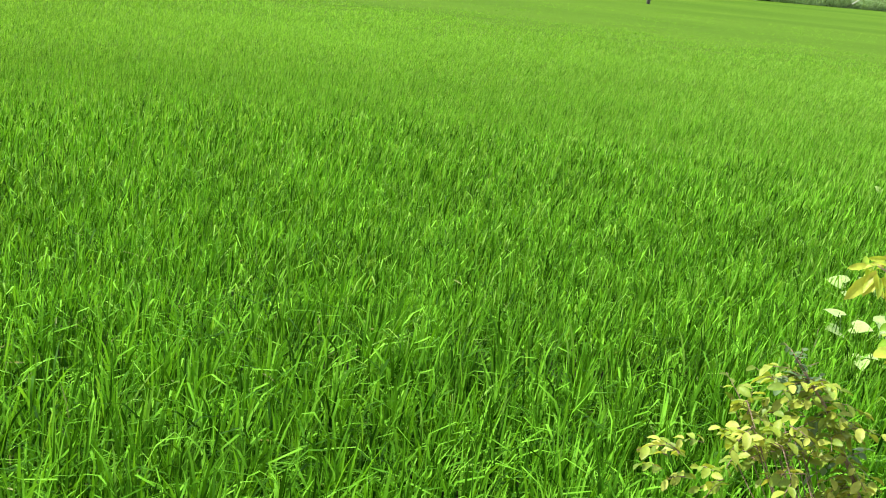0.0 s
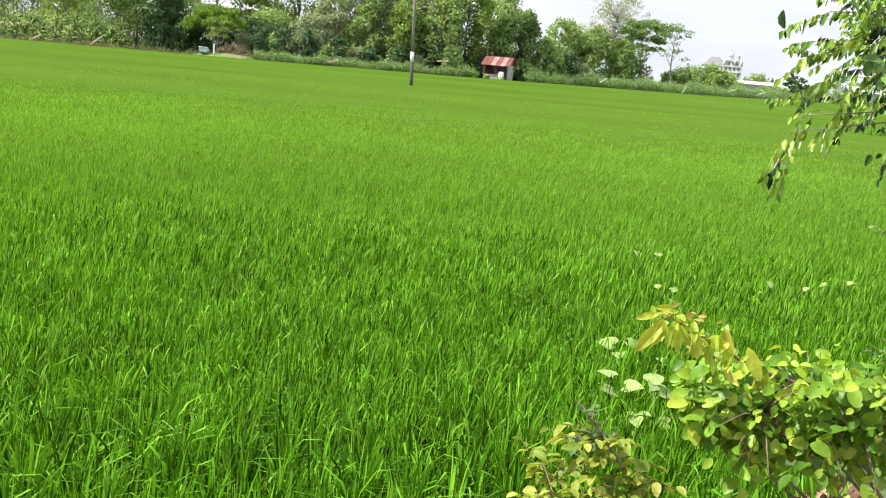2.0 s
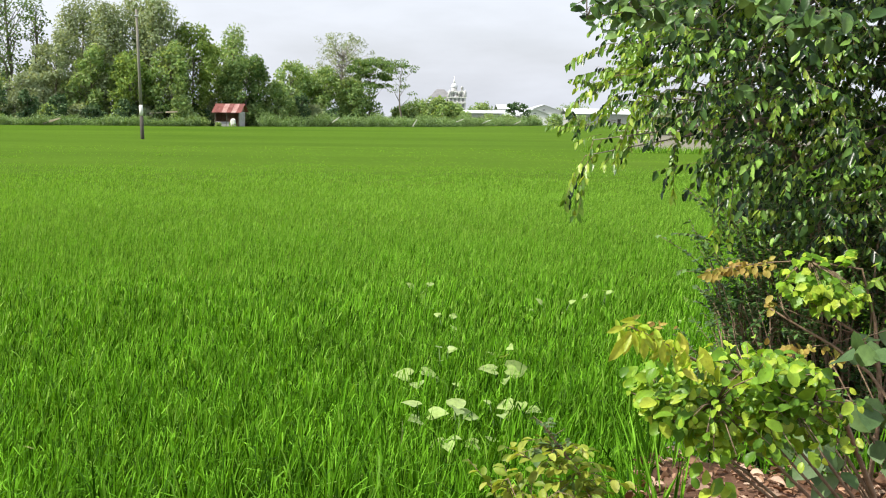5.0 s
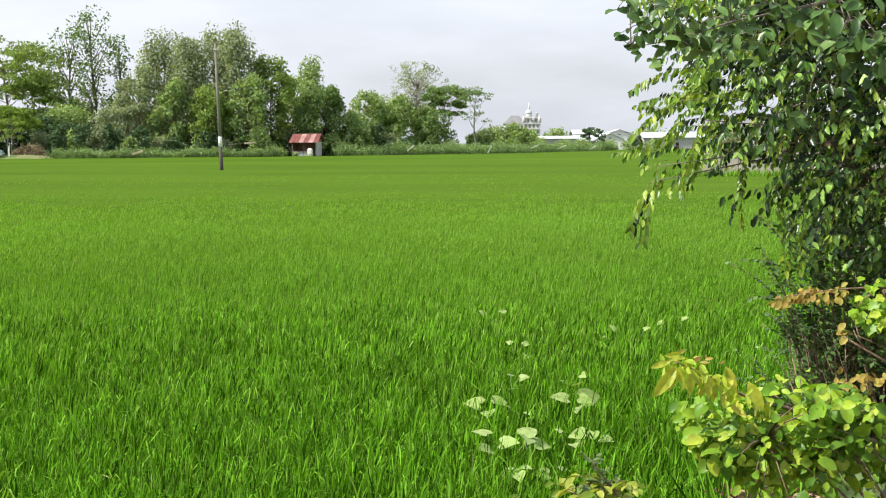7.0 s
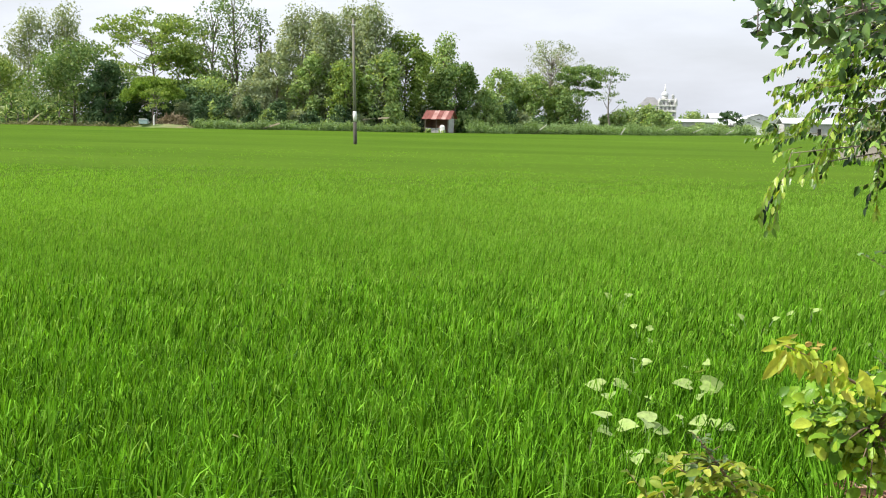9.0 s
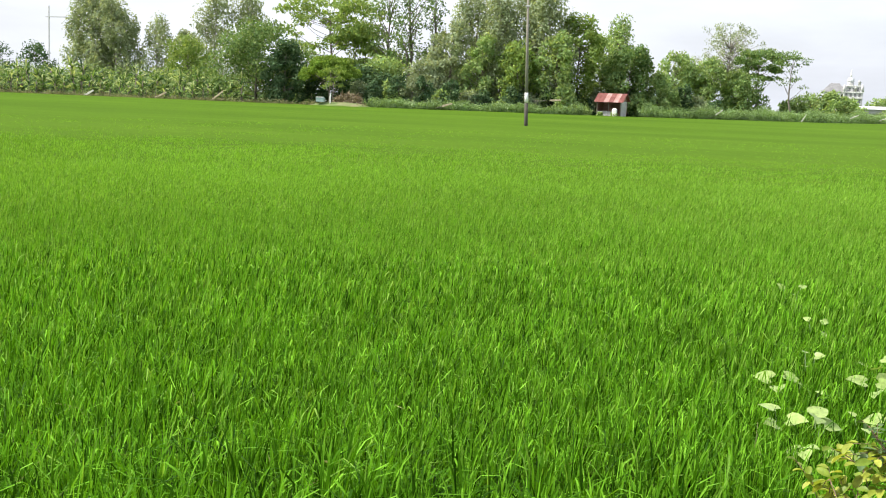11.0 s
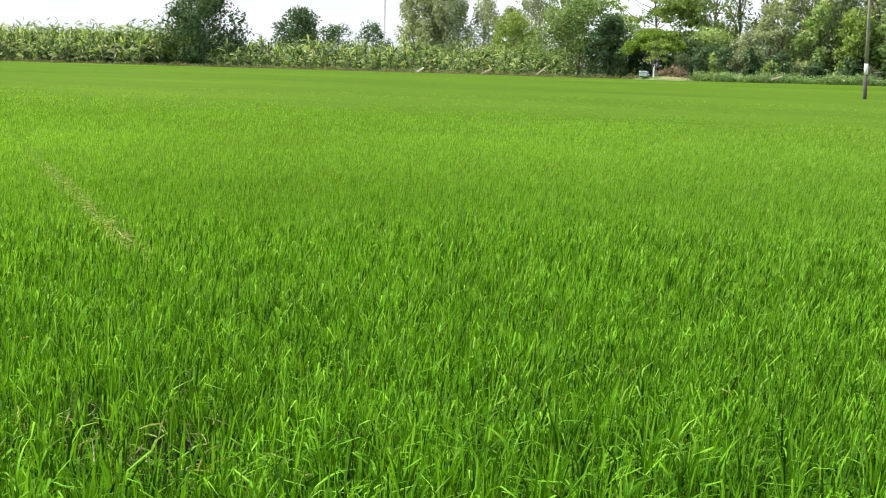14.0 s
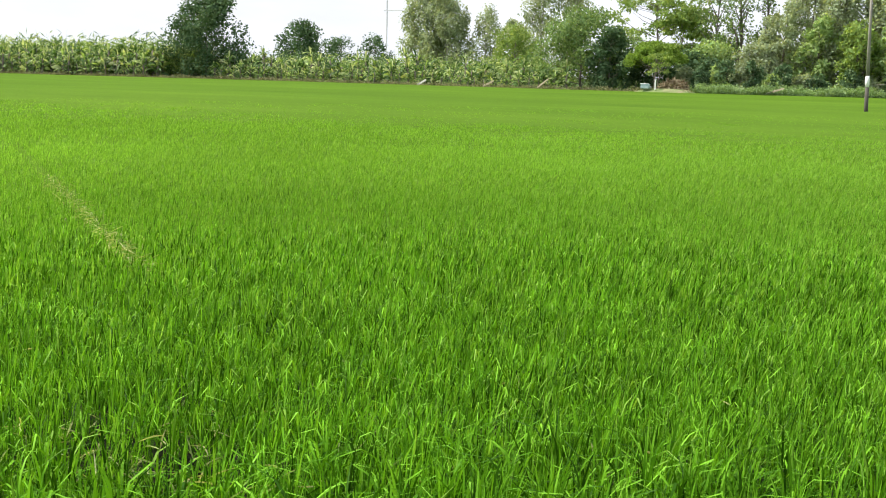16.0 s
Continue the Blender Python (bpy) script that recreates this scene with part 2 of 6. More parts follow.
M_ROOFW = solid_mat("pale_roof_sheet", [(0.25, (0.46, 0.48, 0.50)), (0.55, (0.58, 0.60, 0.62)), (0.8, (0.68, 0.69, 0.71))], 0.3, 0.5, 0.1, 6.0)
M_ROOFB = solid_mat("grey_roof_tile", [(0.25, (0.16, 0.16, 0.165)), (0.55, (0.22, 0.22, 0.225)), (0.8, (0.29, 0.29, 0.295))], 0.6, 0.8, 0.2, 6.0)
# near-black panels that paint the shade inside doors and windows
M_SHADE = solid_mat("opening_shade", [(0.3, (0.02, 0.02, 0.02)), (0.6, (0.035, 0.033, 0.03)), (0.8, (0.05, 0.048, 0.045))], 1.0, 0.8, 0.1, 6.0)
M_WOOD = solid_mat("weathered_wood", [(0.25, (0.34, 0.27, 0.18)), (0.55, (0.48, 0.40, 0.28)), (0.8, (0.60, 0.52, 0.40))], 2.0, 0.8, 0.3, 30.0)
M_BLEACH = solid_mat("bleached_board", [(0.25, (0.52, 0.50, 0.44)), (0.55, (0.66, 0.64, 0.58)), (0.8, (0.75, 0.73, 0.68))], 2.0, 0.8, 0.3, 30.0)
M_HAY = leaf_mat("dry_straw", ramp4((0.20, 0.15, 0.09), (0.27, 0.21, 0.13), (0.33, 0.27, 0.17), (0.40, 0.33, 0.22)), 0.8, (0.8, 1.1), 0.15, 0.8)
M_MOUND = solid_mat("grassy_earth", [(0.32, (0.09, 0.14, 0.04)), (0.52, (0.15, 0.20, 0.065)), (0.64, (0.19, 0.19, 0.09)), (0.78, (0.24, 0.19, 0.13))], 0.45, 0.95, 0.6, 4.0)
M_CONC = solid_mat("weathered_concrete", [(0.25, (0.36, 0.31, 0.26)), (0.5, (0.48, 0.42, 0.36)), (0.8, (0.58, 0.52, 0.46))], 0.8, 0.9, 0.4, 8.0)
M_BRICK = solid_mat("old_brick", [(0.25, (0.18, 0.10, 0.07)), (0.5, (0.28, 0.16, 0.11)), (0.8, (0.38, 0.26, 0.20))], 1.2, 0.9, 0.4, 8.0)
M_BLUE = solid_mat("blue_paint", [(0.25, (0.20, 0.30, 0.33)), (0.55, (0.30, 0.41, 0.43)), (0.8, (0.46, 0.55, 0.55))], 2.0, 0.6, 0.15, 14.0)
M_STEEL = solid_mat("crane_steel", [(0.25, (0.45, 0.45, 0.46)), (0.55, (0.55, 0.55, 0.56)), (0.8, (0.62, 0.62, 0.62))], 0.5, 0.6, 0.1, 4.0)


def canopy_mat():
    """The closed top of the stand seen from afar: tips and gaps, drifting in patches."""
    m, t, out = base_mat("rice_canopy")
    geo = t.nodes.new("ShaderNodeNewGeometry")
    pos = geo.outputs["Position"]
    mp = t.nodes.new("ShaderNodeMapping")
    mp.inputs["Scale"].default_value = (0.45, 1.0, 1.0)
    t.links.new(pos, mp.inputs["Vector"])
    wide = noise_node(t, 0.055, 4.0, 0.6, mp.outputs["Vector"])
    mp2 = t.nodes.new("ShaderNodeMapping")
    mp2.inputs["Scale"].default_value = (0.035, 0.30, 1.0)
    mp2.inputs["Rotation"].default_value = (0.0, 0.0, 0.12)
    t.links.new(pos, mp2.inputs["Vector"])
    mid = noise_node(t, 1.0, 5.0, 0.65, mp2.outputs["Vector"])
    fine = noise_node(t, 7.0, 3.0, 0.7, pos)
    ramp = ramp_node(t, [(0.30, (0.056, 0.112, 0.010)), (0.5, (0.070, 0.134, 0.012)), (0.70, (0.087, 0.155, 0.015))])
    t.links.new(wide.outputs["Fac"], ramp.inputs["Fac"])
    tone = t.nodes.new("ShaderNodeMath")
    tone.operation = "MULTIPLY"
    for n, lo, hi, slot in ((mid, 0.89, 1.09, 0), (fine, 0.80, 1.20, 1)):
        mr = t.nodes.new("ShaderNodeMapRange")
        mr.inputs["From Min"].default_value, mr.inputs["From Max"].default_value = 0.3, 0.7
        mr.inputs["To Min"].default_value, mr.inputs["To Max"].default_value = lo, hi
        t.links.new(n.outputs["Fac"], mr.inputs["Value"])
        t.links.new(mr.outputs["Result"], tone.inputs[slot])
    mul = t.nodes.new("ShaderNodeVectorMath")
    mul.operation = "SCALE"
    t.links.new(ramp.outputs["Color"], mul.inputs[0])
    t.links.new(tone.outputs["Value"], mul.inputs["Scale"])
    p = t.nodes.new("ShaderNodeBsdfPrincipled")
    p.inputs["Roughness"].default_value = 0.9
    p.inputs["Specular IOR Level"].default_value = 0.01
    t.links.new(mul.outputs["Vector"], p.inputs["Base Color"])
    bp = t.nodes.new("ShaderNodeBump")
    bp.inputs["Strength"].default_value = 0.5
    bp.inputs["Distance"].default_value = 0.06
    t.links.new(fine.outputs["Fac"], bp.inputs["Height"])
    t.links.new(bp.outputs["Normal"], p.inputs["Normal"])
    t.links.new(p.outputs["BSDF"], out.inputs["Surface"])
    return m


M_CANOPY = canopy_mat()


def ground_mat():
    """Soil of the bank, damp mud under the crop darkened for its shade, short grass far out."""
    m, t, out = base_mat("soil_and_grass")
    geo = t.nodes.new("ShaderNodeNewGeometry")
    pos = geo.outputs["Position"]
    n1 = noise_node(t, 3.0, 6.0, 0.65, pos)
    soil = ramp_node(t, [(0.3, (0.055, 0.036, 0.024)), (0.5, (0.13, 0.070, 0.045)), (0.68, (0.25, 0.150, 0.105))])
    t.links.new(n1.outputs["Fac"], soil.inputs["Fac"])
    n2 = noise_node(t, 0.15, 6.0, 0.7, pos)
    grass = ramp_node(t, [(0.3, (0.045, 0.085, 0.020)), (0.5, (0.070, 0.120, 0.030)), (0.7, (0.12, 0.15, 0.06))])
    t.links.new(n2.outputs["Fac"], grass.inputs["Fac"])
    sep = t.nodes.new("ShaderNodeSeparateXYZ")
    t.links.new(pos, sep.inputs["Vector"])
    wet = t.nodes.new("ShaderNodeMapRange")
    wet.inputs["From Min"].default_value, wet.inputs["From Max"].default_value = 0.15, 0.55
    t.links.new(sep.outputs["Z"], wet.inputs["Value"])
    mud = t.nodes.new("ShaderNodeMix")
    mud.data_type = "RGBA"
    # nearly black: the shade between the plants is part of this mud colour
    mud.inputs[6].default_value = (0.016, 0.018, 0.008, 1.0)
    t.links.new(wet.outputs["Result"], mud.inputs[0])
    t.links.new(soil.outputs["Color"], mud.inputs[7])
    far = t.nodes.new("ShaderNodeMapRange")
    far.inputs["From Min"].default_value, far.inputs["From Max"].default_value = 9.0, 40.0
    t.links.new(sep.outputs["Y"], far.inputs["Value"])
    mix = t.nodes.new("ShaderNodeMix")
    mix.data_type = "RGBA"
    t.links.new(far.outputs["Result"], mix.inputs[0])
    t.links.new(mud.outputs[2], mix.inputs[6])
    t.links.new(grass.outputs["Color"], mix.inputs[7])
    p = t.nodes.new("ShaderNodeBsdfPrincipled")
    p.inputs["Specular IOR Level"].default_value = 0.12
    p.inputs["Roughness"].default_value = 0.9
    t.links.new(mix.outputs[2], p.inputs["Base Color"])
    n3 = noise_node(t, 25.0, 5.0, 0.7, pos)
    b = t.nodes.new("ShaderNodeBump")
    b.inputs["Strength"].default_value = 0.6
    b.inputs["Distance"].default_value = 0.03
    t.links.new(n3.outputs["Fac"], b.inputs["Height"])
    t.links.new(b.outputs["Normal"], p.inputs["Normal"])
    t.links.new(p.outputs["BSDF"], out.inputs["Surface"])
    return m


M_GROUND = ground_mat()
RNG = np.random.default_rng(7)


# ---- mesh helpers ----
def mesh_arrays(name, verts, loops, sizes, material, smooth=False):
    """A mesh from flat arrays of corners and face sizes."""
    me = bpy.data.meshes.new(name)
    verts = np.ascontiguousarray(verts, dtype=np.float32).reshape(-1, 3)
    loops = np.ascontiguousarray(loops, dtype=np.int32).ravel()
    sizes = np.ascontiguousarray(sizes, dtype=np.int32).ravel()
    me.vertices.add(len(verts))
    me.vertices.foreach_set("co", verts.ravel())
    me.loops.add(len(loops))
    me.loops.foreach_set("vertex_index", loops)
    me.polygons.add(len(sizes))
    starts = np.concatenate(([0], np.cumsum(sizes)[:-1])).astype(np.int32)
    me.polygons.foreach_set("loop_start", starts)
    if smooth:
        me.polygons.foreach_set("use_smooth", np.ones(len(sizes), dtype=bool))
    me.update(calc_edges=True)
    me.materials.append(material)
    return me


def scatter(name, template, material, frames, locs, scales):
    """One mesh of many copies of a small template. frames: n x 3 x 3, columns length, width, normal."""
    tv, tf = template
    tv = np.asarray(tv, dtype=np.float32)
    n, k = len(locs), len(tv)
    sc = np.asarray(scales, dtype=np.float32).reshape(n, -1)
    if sc.shape[1] == 1:
        sc = np.repeat(sc, 3, axis=1)
    v = np.einsum("nij,nkj->nki", frames, tv[None] * sc[:, None, :]) + np.asarray(locs)[:, None, :]
    lp = np.concatenate([np.asarray(f) for f in tf])
    sz = np.array([len(f) for f in tf])
    loops = (lp[None] + (np.arange(n) * k)[:, None]).ravel()
    return mesh_arrays(name, v.reshape(-1, 3), loops, np.tile(sz, n), material)


def frames_from(lengthwise, normal):
    """Orthonormal frames whose first axis runs along lengthwise."""
    a = lengthwise / (np.linalg.norm(lengthwise, axis=1, keepdims=True) + 1e-9)
    w = np.cross(normal, a)
    w /= np.linalg.norm(w, axis=1, keepdims=True) + 1e-9
    c = np.cross(a, w)
    return np.stack([a, w, c], axis=2)


LEAF_FAR = ([(0, 0, 0), (0.5, 0.33, 0.06), (1, 0, -0.05), (0.5, -0.33, 0.06)], [(0, 2, 1), (0, 3, 2)])
LEAF_OVAL = ([(0, 0, 0), (0.16, 0.22, 0.05), (0.45, 0.34, 0.07), (0.78, 0.22, 0.03), (1, 0, -0.08),
              (0.78, -0.22, 0.03), (0.45, -0.34, 0.07), (0.16, -0.22, 0.05), (0.45, 0, 0.0)],
             [(0, 8, 2, 1), (8, 4, 3, 2), (0, 7, 6, 8), (8, 6, 5, 4)])
LEAF_CUP = ([(0, 0, 0), (0.12, 0.16, 0.06), (0.38, 0.34, 0.14), (0.70, 0.33, 0.10), (0.94, 0.15, -0.04), (1.0, 0, -0.10),
             (0.94, -0.15, -0.04), (0.70, -0.33, 0.10), (0.38, -0.34, 0.14), (0.12, -0.16, 0.06), (0.35, 0, 0.01), (0.70, 0, -0.03)],
            [(0, 10, 2, 1), (10, 11, 3, 2), (11, 5, 4, 3), (0, 9, 8, 10), (10, 8, 7, 11), (11, 7, 6, 5)])
LEAF_LOBED = ([(0, 0, 0), (0.02, 0.26, 0.04), (0.28, 0.30, 0.05), (0.42, 0.42, 0.02), (0.66, 0.25, 0.04), (1.0, 0, -0.12),
               (0.66, -0.25, 0.04), (0.42, -0.42, 0.02), (0.28, -0.30, 0.05), (0.02, -0.26, 0.04), (0.35, 0, -0.02), (0.64, 0, -0.03)],
              [(0, 10, 2, 1), (10, 11, 4, 3, 2), (11, 5, 4), (0, 9, 8, 10), (10, 8, 7, 6, 11), (11, 6, 5)])
LEAF_MID = ([(0, 0, 0), (0.32, 0.30, 0.06), (0.74, 0.20, 0.02), (1, 0, -0.07), (0.74, -0.20, 0.02), (0.32, -0.30, 0.06)],
            [(0, 3, 2, 1), (0, 5, 4, 3)])
LEAF_LONG = ([(0, 0, 0), (0.25, 0.13, 0.02), (0.6, 0.14, 0.0), (1, 0, -0.14), (0.6, -0.14, 0.0), (0.25, -0.13, 0.02), (0.45, 0, -0.03)],
             [(0, 6, 2, 1), (6, 3, 2), (0, 5, 4, 6), (6, 4, 3)])
LEAF_HEART = ([(0, 0, 0), (-0.18, 0.28, 0.02), (0.05, 0.48, 0.05), (0.42, 0.40, 0.07), (0.75, 0.2, 0.03), (1, 0, -0.08),
               (0.75, -0.2, 0.03), (0.42, -0.40, 0.07), (0.05, -0.48, 0.05), (-0.18, -0.28, 0.02), (0.42, 0, 0)],
              [(0, 10, 3, 2, 1), (10, 5, 4, 3), (0, 9, 8, 7, 10), (10, 7, 6, 5)])


class Tubes:
    """Gathers tapered round limbs into one mesh."""

    def __init__(self):
        self.v, self.f, self.n = [], [], 0

    def add(self, pts, radii, sides=6):
        pts = [Vector(p) for p in pts]
        rings = []
        for i, p in enumerate(pts):
            a = (pts[min(i + 1, len(pts) - 1)] - pts[max(i - 1, 0)]).normalized()
            u = a.orthogonal().normalized() if abs(a.z) > 0.95 else a.cross(Vector((0, 0, 1))).normalized()
            w = a.cross(u)
            ring = []
            for s in range(sides):
                g = 2 * math.pi * s / sides
                q = p + (u * math.cos(g) + w * math.sin(g)) * radii[i]
                self.v.append(tuple(q))
                ring.append(self.n)
                self.n += 1
            rings.append(ring)
        for r0, r1 in zip(rings, rings[1:]):
            for s in range(sides):
                self.f.append((r0[s], r0[(s + 1) % sides], r1[(s + 1) % sides], r1[s]))
        self.f.append(tuple(reversed(rings[0])))
        self.f.append(tuple(rings[-1]))

    def mesh(self, name, material):
        loops = [i for f in self.f for i in f]
        return mesh_arrays(name, self.v, loops, [len(f) for f in self.f], material, True)


def part_data(name, me, parent, label=""):
    ob = new(name, me)
    ob.parent = parent
    if label:
        tagged(ob, label)
    return ob


def part(name, bm, material, parent, label=""):
    """Links a bmesh as one mesh object under a thing or part."""
    me = bpy.data.meshes.new(name)
    bm.to_mesh(me)
    bm.free()
    me.materials.append(material)
    return part_data(name, me, parent, label)


def box_bm(x0, x1, y0, y1, z0, z1, bevel=0.0):
    bm = bmesh.new()
    bmesh.ops.create_cube(bm, size=1.0)
    for v in bm.verts:
        v.co = Vector(((x0 + x1) / 2 + v.co.x * (x1 - x0), (y0 + y1) / 2 + v.co.y * (y1 - y0), (z0 + z1) / 2 + v.co.z * (z1 - z0)))
    if bevel:
        bmesh.ops.bevel(bm, geom=list(bm.edges), offset=bevel, segments=1, affect="EDGES")
    return bm


def poly_bm(ring, thick):
    """A slab: a ring of points moved along thick."""
    bm = bmesh.new()
    a = [bm.verts.new(p) for p in ring]
    b = [bm.verts.new(Vector(p) + Vector(thick)) for p in ring]
    bm.faces.new(a)
    bm.faces.new(list(reversed(b)))
    n = len(ring)
    for i in range(n):
        bm.faces.new((a[i], b[i], b[(i + 1) % n], a[(i + 1) % n]))
    bmesh.ops.recalc_face_normals(bm, faces=list(bm.faces))
    return bm


def thing(name, label, category, at=(0, 0, 0), group="", turn=0.0):
    e = new(name)
    e.matrix_basis = pose(*at, 0, 0, turn)
    e.empty_display_size = 0.2
    return tagged(e, label, category, group)


def unit(n, rng):
    v = rng.normal(size=(n, 3))
    return v / np.linalg.norm(v, axis=1, keepdims=True)


# ---- the ground: one sheet with the bank on which the camera stands ----
def smooth01(v):
    v = np.clip(v, 0.0, 1.0)
    return v * v * (3 - 2 * v)


def bank_edge(x):
    """How far the flat top of the bank reaches towards the field at x."""
    return 1.15 + 3.15 * smooth01((x - 0.55) / 0.55) + 0.12 * np.sin(x * 2.3)


def ground_height(x, y):
    z = 1.1 * (1.0 - smooth01((y - bank_edge(x)) / 0.75))
    bumps = 0.03 * np.sin(3.1 * x + 1.3 * y) * np.sin(2.3 * y - 0.7 * x)
    near = np.clip(1.0 - np.abs(y) / 40.0, 0, 1)
    return z + bumps * near


def spaced(fine, step, far, grow=1.35):
    vals = list(np.arange(0, fine, step))
    d = step
    while vals[-1] < far:
        d *= grow
        vals.append(vals[-1] + d)
    return np.array(vals)


gx = spaced(5.0, 0.16, 3500.0)
gx = np.concatenate((-gx[:0:-1], gx))
gy = np.concatenate((-spaced(1.0, 0.3, 3500.0)[:0:-1], spaced(7.0, 0.14, 4500.0)))
GX, GY = np.meshgrid(gx, gy)
GV = np.stack([GX, GY, ground_height(GX, GY)], axis=2).reshape(-1, 3)
nx, ny = len(gx), len(gy)
ii = (np.arange(ny - 1)[:, None] * nx + np.arange(nx - 1)[None]).ravel()
GF = np.stack([ii, ii + 1, ii + nx + 1, ii + nx], axis=1)
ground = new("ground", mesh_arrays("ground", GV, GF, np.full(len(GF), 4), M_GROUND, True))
tagged(ground, "brown earth bank falling to a muddy field under the crop", "ground", kind="structure")

# ---- the crop ----
FIELD_FAR = ((-420.0, 120.0), (-200.0, 166.0), (-150.0, 177.0), (-60.0, 177.0), (-23.0, 193.0), (14.0, 230.0), (52.0, 318.0), (70.0, 330.0))


def field_end(x):
    """The far edge of the crop."""
    return np.interp(x, [p[0] for p in FIELD_FAR], [p[1] for p in FIELD_FAR])


def in_crop(x, y):
    right = np.where(y < 64.0, 13.0 + y * 0.9, np.where(y < 80, 15.0, 20.0 + (y - 64.0) * 0.30))
    return (y > bank_edge(x) + 0.62) & (y < field_end(x)) & (x < right)


def crop_top(x, y):
    """How high the leaves reach: lower where the stand is thin or lodged."""
    return 0.55 + 0.035 * np.sin(0.7 * x + 0.5 * y) * np.sin(0.43 * y - 0.3 * x) + 0.03 * np.sin(2.1 * x) * np.sin(1.7 * y)


def blades(rng, r0, r1, density, length, width, segs, k=7, uneven=0.06, a0=-56.0, a1=31.0):
    """Upright leaf blades over a ring sector of the field round the bank."""
    a0, a1 = radians(a0), radians(a1)
    n = int(density * 0.5 * (a1 - a0) * (r1 * r1 - r0 * r0))
    hills = max(n // k, 1)
    r = np.sqrt(rng.uniform(r0 * r0, r1 * r1, hills))
    a = rng.uniform(a0, a1, hills)
    cx, cy = np.repeat(r * np.sin(a), k), np.repeat(r * np.cos(a), k)
    head = rng.uniform(0, 2 * math.pi, hills * k)
    out = 0.0105 * math.sqrt(k) * np.sqrt(rng.random(hills * k)) * max(1.0, width / 0.012)
    x = cx + out * np.cos(head)
    y = cy + out * np.sin(head)
    tall = np.repeat(rng.normal(0.96, 0.085 if r1 < 7 else (0.055 if r1 < 31 else 0.03), hills), k)
    keep = in_crop(x, y)
    # a narrow trodden line where the stand is thin
    line = np.abs((x + 9.65) + (y - 8.68) * 1.47)
    keep &= ~((line < 0.26) & (y > 7.8) & (y < 19.0) & (rng.random(len(x)) < 0.8))
    # thin patches near the bank
    gap = np.sin(2.3 * x + 0.9 * np.sin(1.7 * y)) * np.sin(2.9 * y + 1.1 * np.sin(1.3 * x))
    thin = np.exp(-(((x + 4.5) / 0.85) ** 2 + ((y - 3.98) / 0.40) ** 2)) + 0.8 * np.exp(-(((x + 3.25) / 0.35) ** 2 + ((y - 4.1) / 0.5) ** 2))
    thin += 0.65 * np.exp(-(((x + 4.4) / 0.5) ** 2 + ((y - 5.65) / 0.25) ** 2))
    keep &= ~((gap > 0.72) & (y < 9) & (rng.random(len(x)) < 0.55))
    keep &= ~(rng.random(len(x)) < 0.85 * thin)
    x, y, head, tall = x[keep], y[keep], head[keep], tall[keep]
    n = len(x)
    top = crop_top(x, y) * tall * rng.normal(0.97, uneven, n)
    ln = length * rng.uniform(0.65, 1.25, n)
    lean = np.abs(rng.normal(0.06, 0.07, n)) if r1 > 11 else np.abs(rng.normal(0.075, 0.085, n))
    bend = np.abs(rng.normal(0.05, 0.06, n)) + (rng.random(n) < (0.32 if r1 < 11 else 0.20)) * rng.uniform(0.25, 1.3, n)
    hx, hy = np.cos(head), np.sin(head)
    z0 = np.maximum(top - ln * np.cos(lean + 0.6 * bend), 0.02)
    face = rng.uniform(0, math.pi, n)
    wx, wy = np.cos(face), np.sin(face)
    w = width * rng.uniform(0.7, 1.25, n) * 0.5
    cols = []
    for i in range(segs + 1):
        s = i / segs
        ang = lean + bend * s * s * 2.0
        off = ln * s * np.sin(ang)
        up = ln * s * np.cos(ang * 0.8)
        px, py, pz = x + hx * off + 0.02 * s, y + hy * off, z0 + up
        ww = w * (0.75 + 0.5 * math.sin(math.pi * min(s * 1.2, 1.0)))
        if i < segs:
            cols.append(np.stack([px - wx * ww, py - wy * ww, pz], axis=1))
            cols.append(np.stack([px + wx * ww, py + wy * ww, pz], axis=1))
        else:
            cols.append(np.stack([px, py, pz], axis=1))
    v = np.stack(cols, axis=1)
    k = v.shape[1]
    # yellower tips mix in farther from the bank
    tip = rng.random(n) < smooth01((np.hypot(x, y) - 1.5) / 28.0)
    faces = [(2 * i, 2 * i + 1, 2 * i + 3, 2 * i + 2) for i in range(segs - 1)] + [(2 * segs - 2, 2 * segs - 1, 2 * segs)]
    return [(v[sel].reshape(-1, 3), k, faces, int(sel.sum())) for sel in (~tip, tip)]


def blade_arrays(sets):
    vs, ls, ss, at = [], [], [], 0
    for v, k, faces, n in sets:
        lp = np.concatenate([np.asarray(f) for f in faces])
        sz = np.array([len(f) for f in faces])
        ls.append((lp[None] + (np.arange(n) * k)[:, None] + at).ravel())
        ss.append(np.tile(sz, n))
        vs.append(v)
        at += len(v)
    return np.concatenate(vs), np.concatenate(ls), np.concatenate(ss)


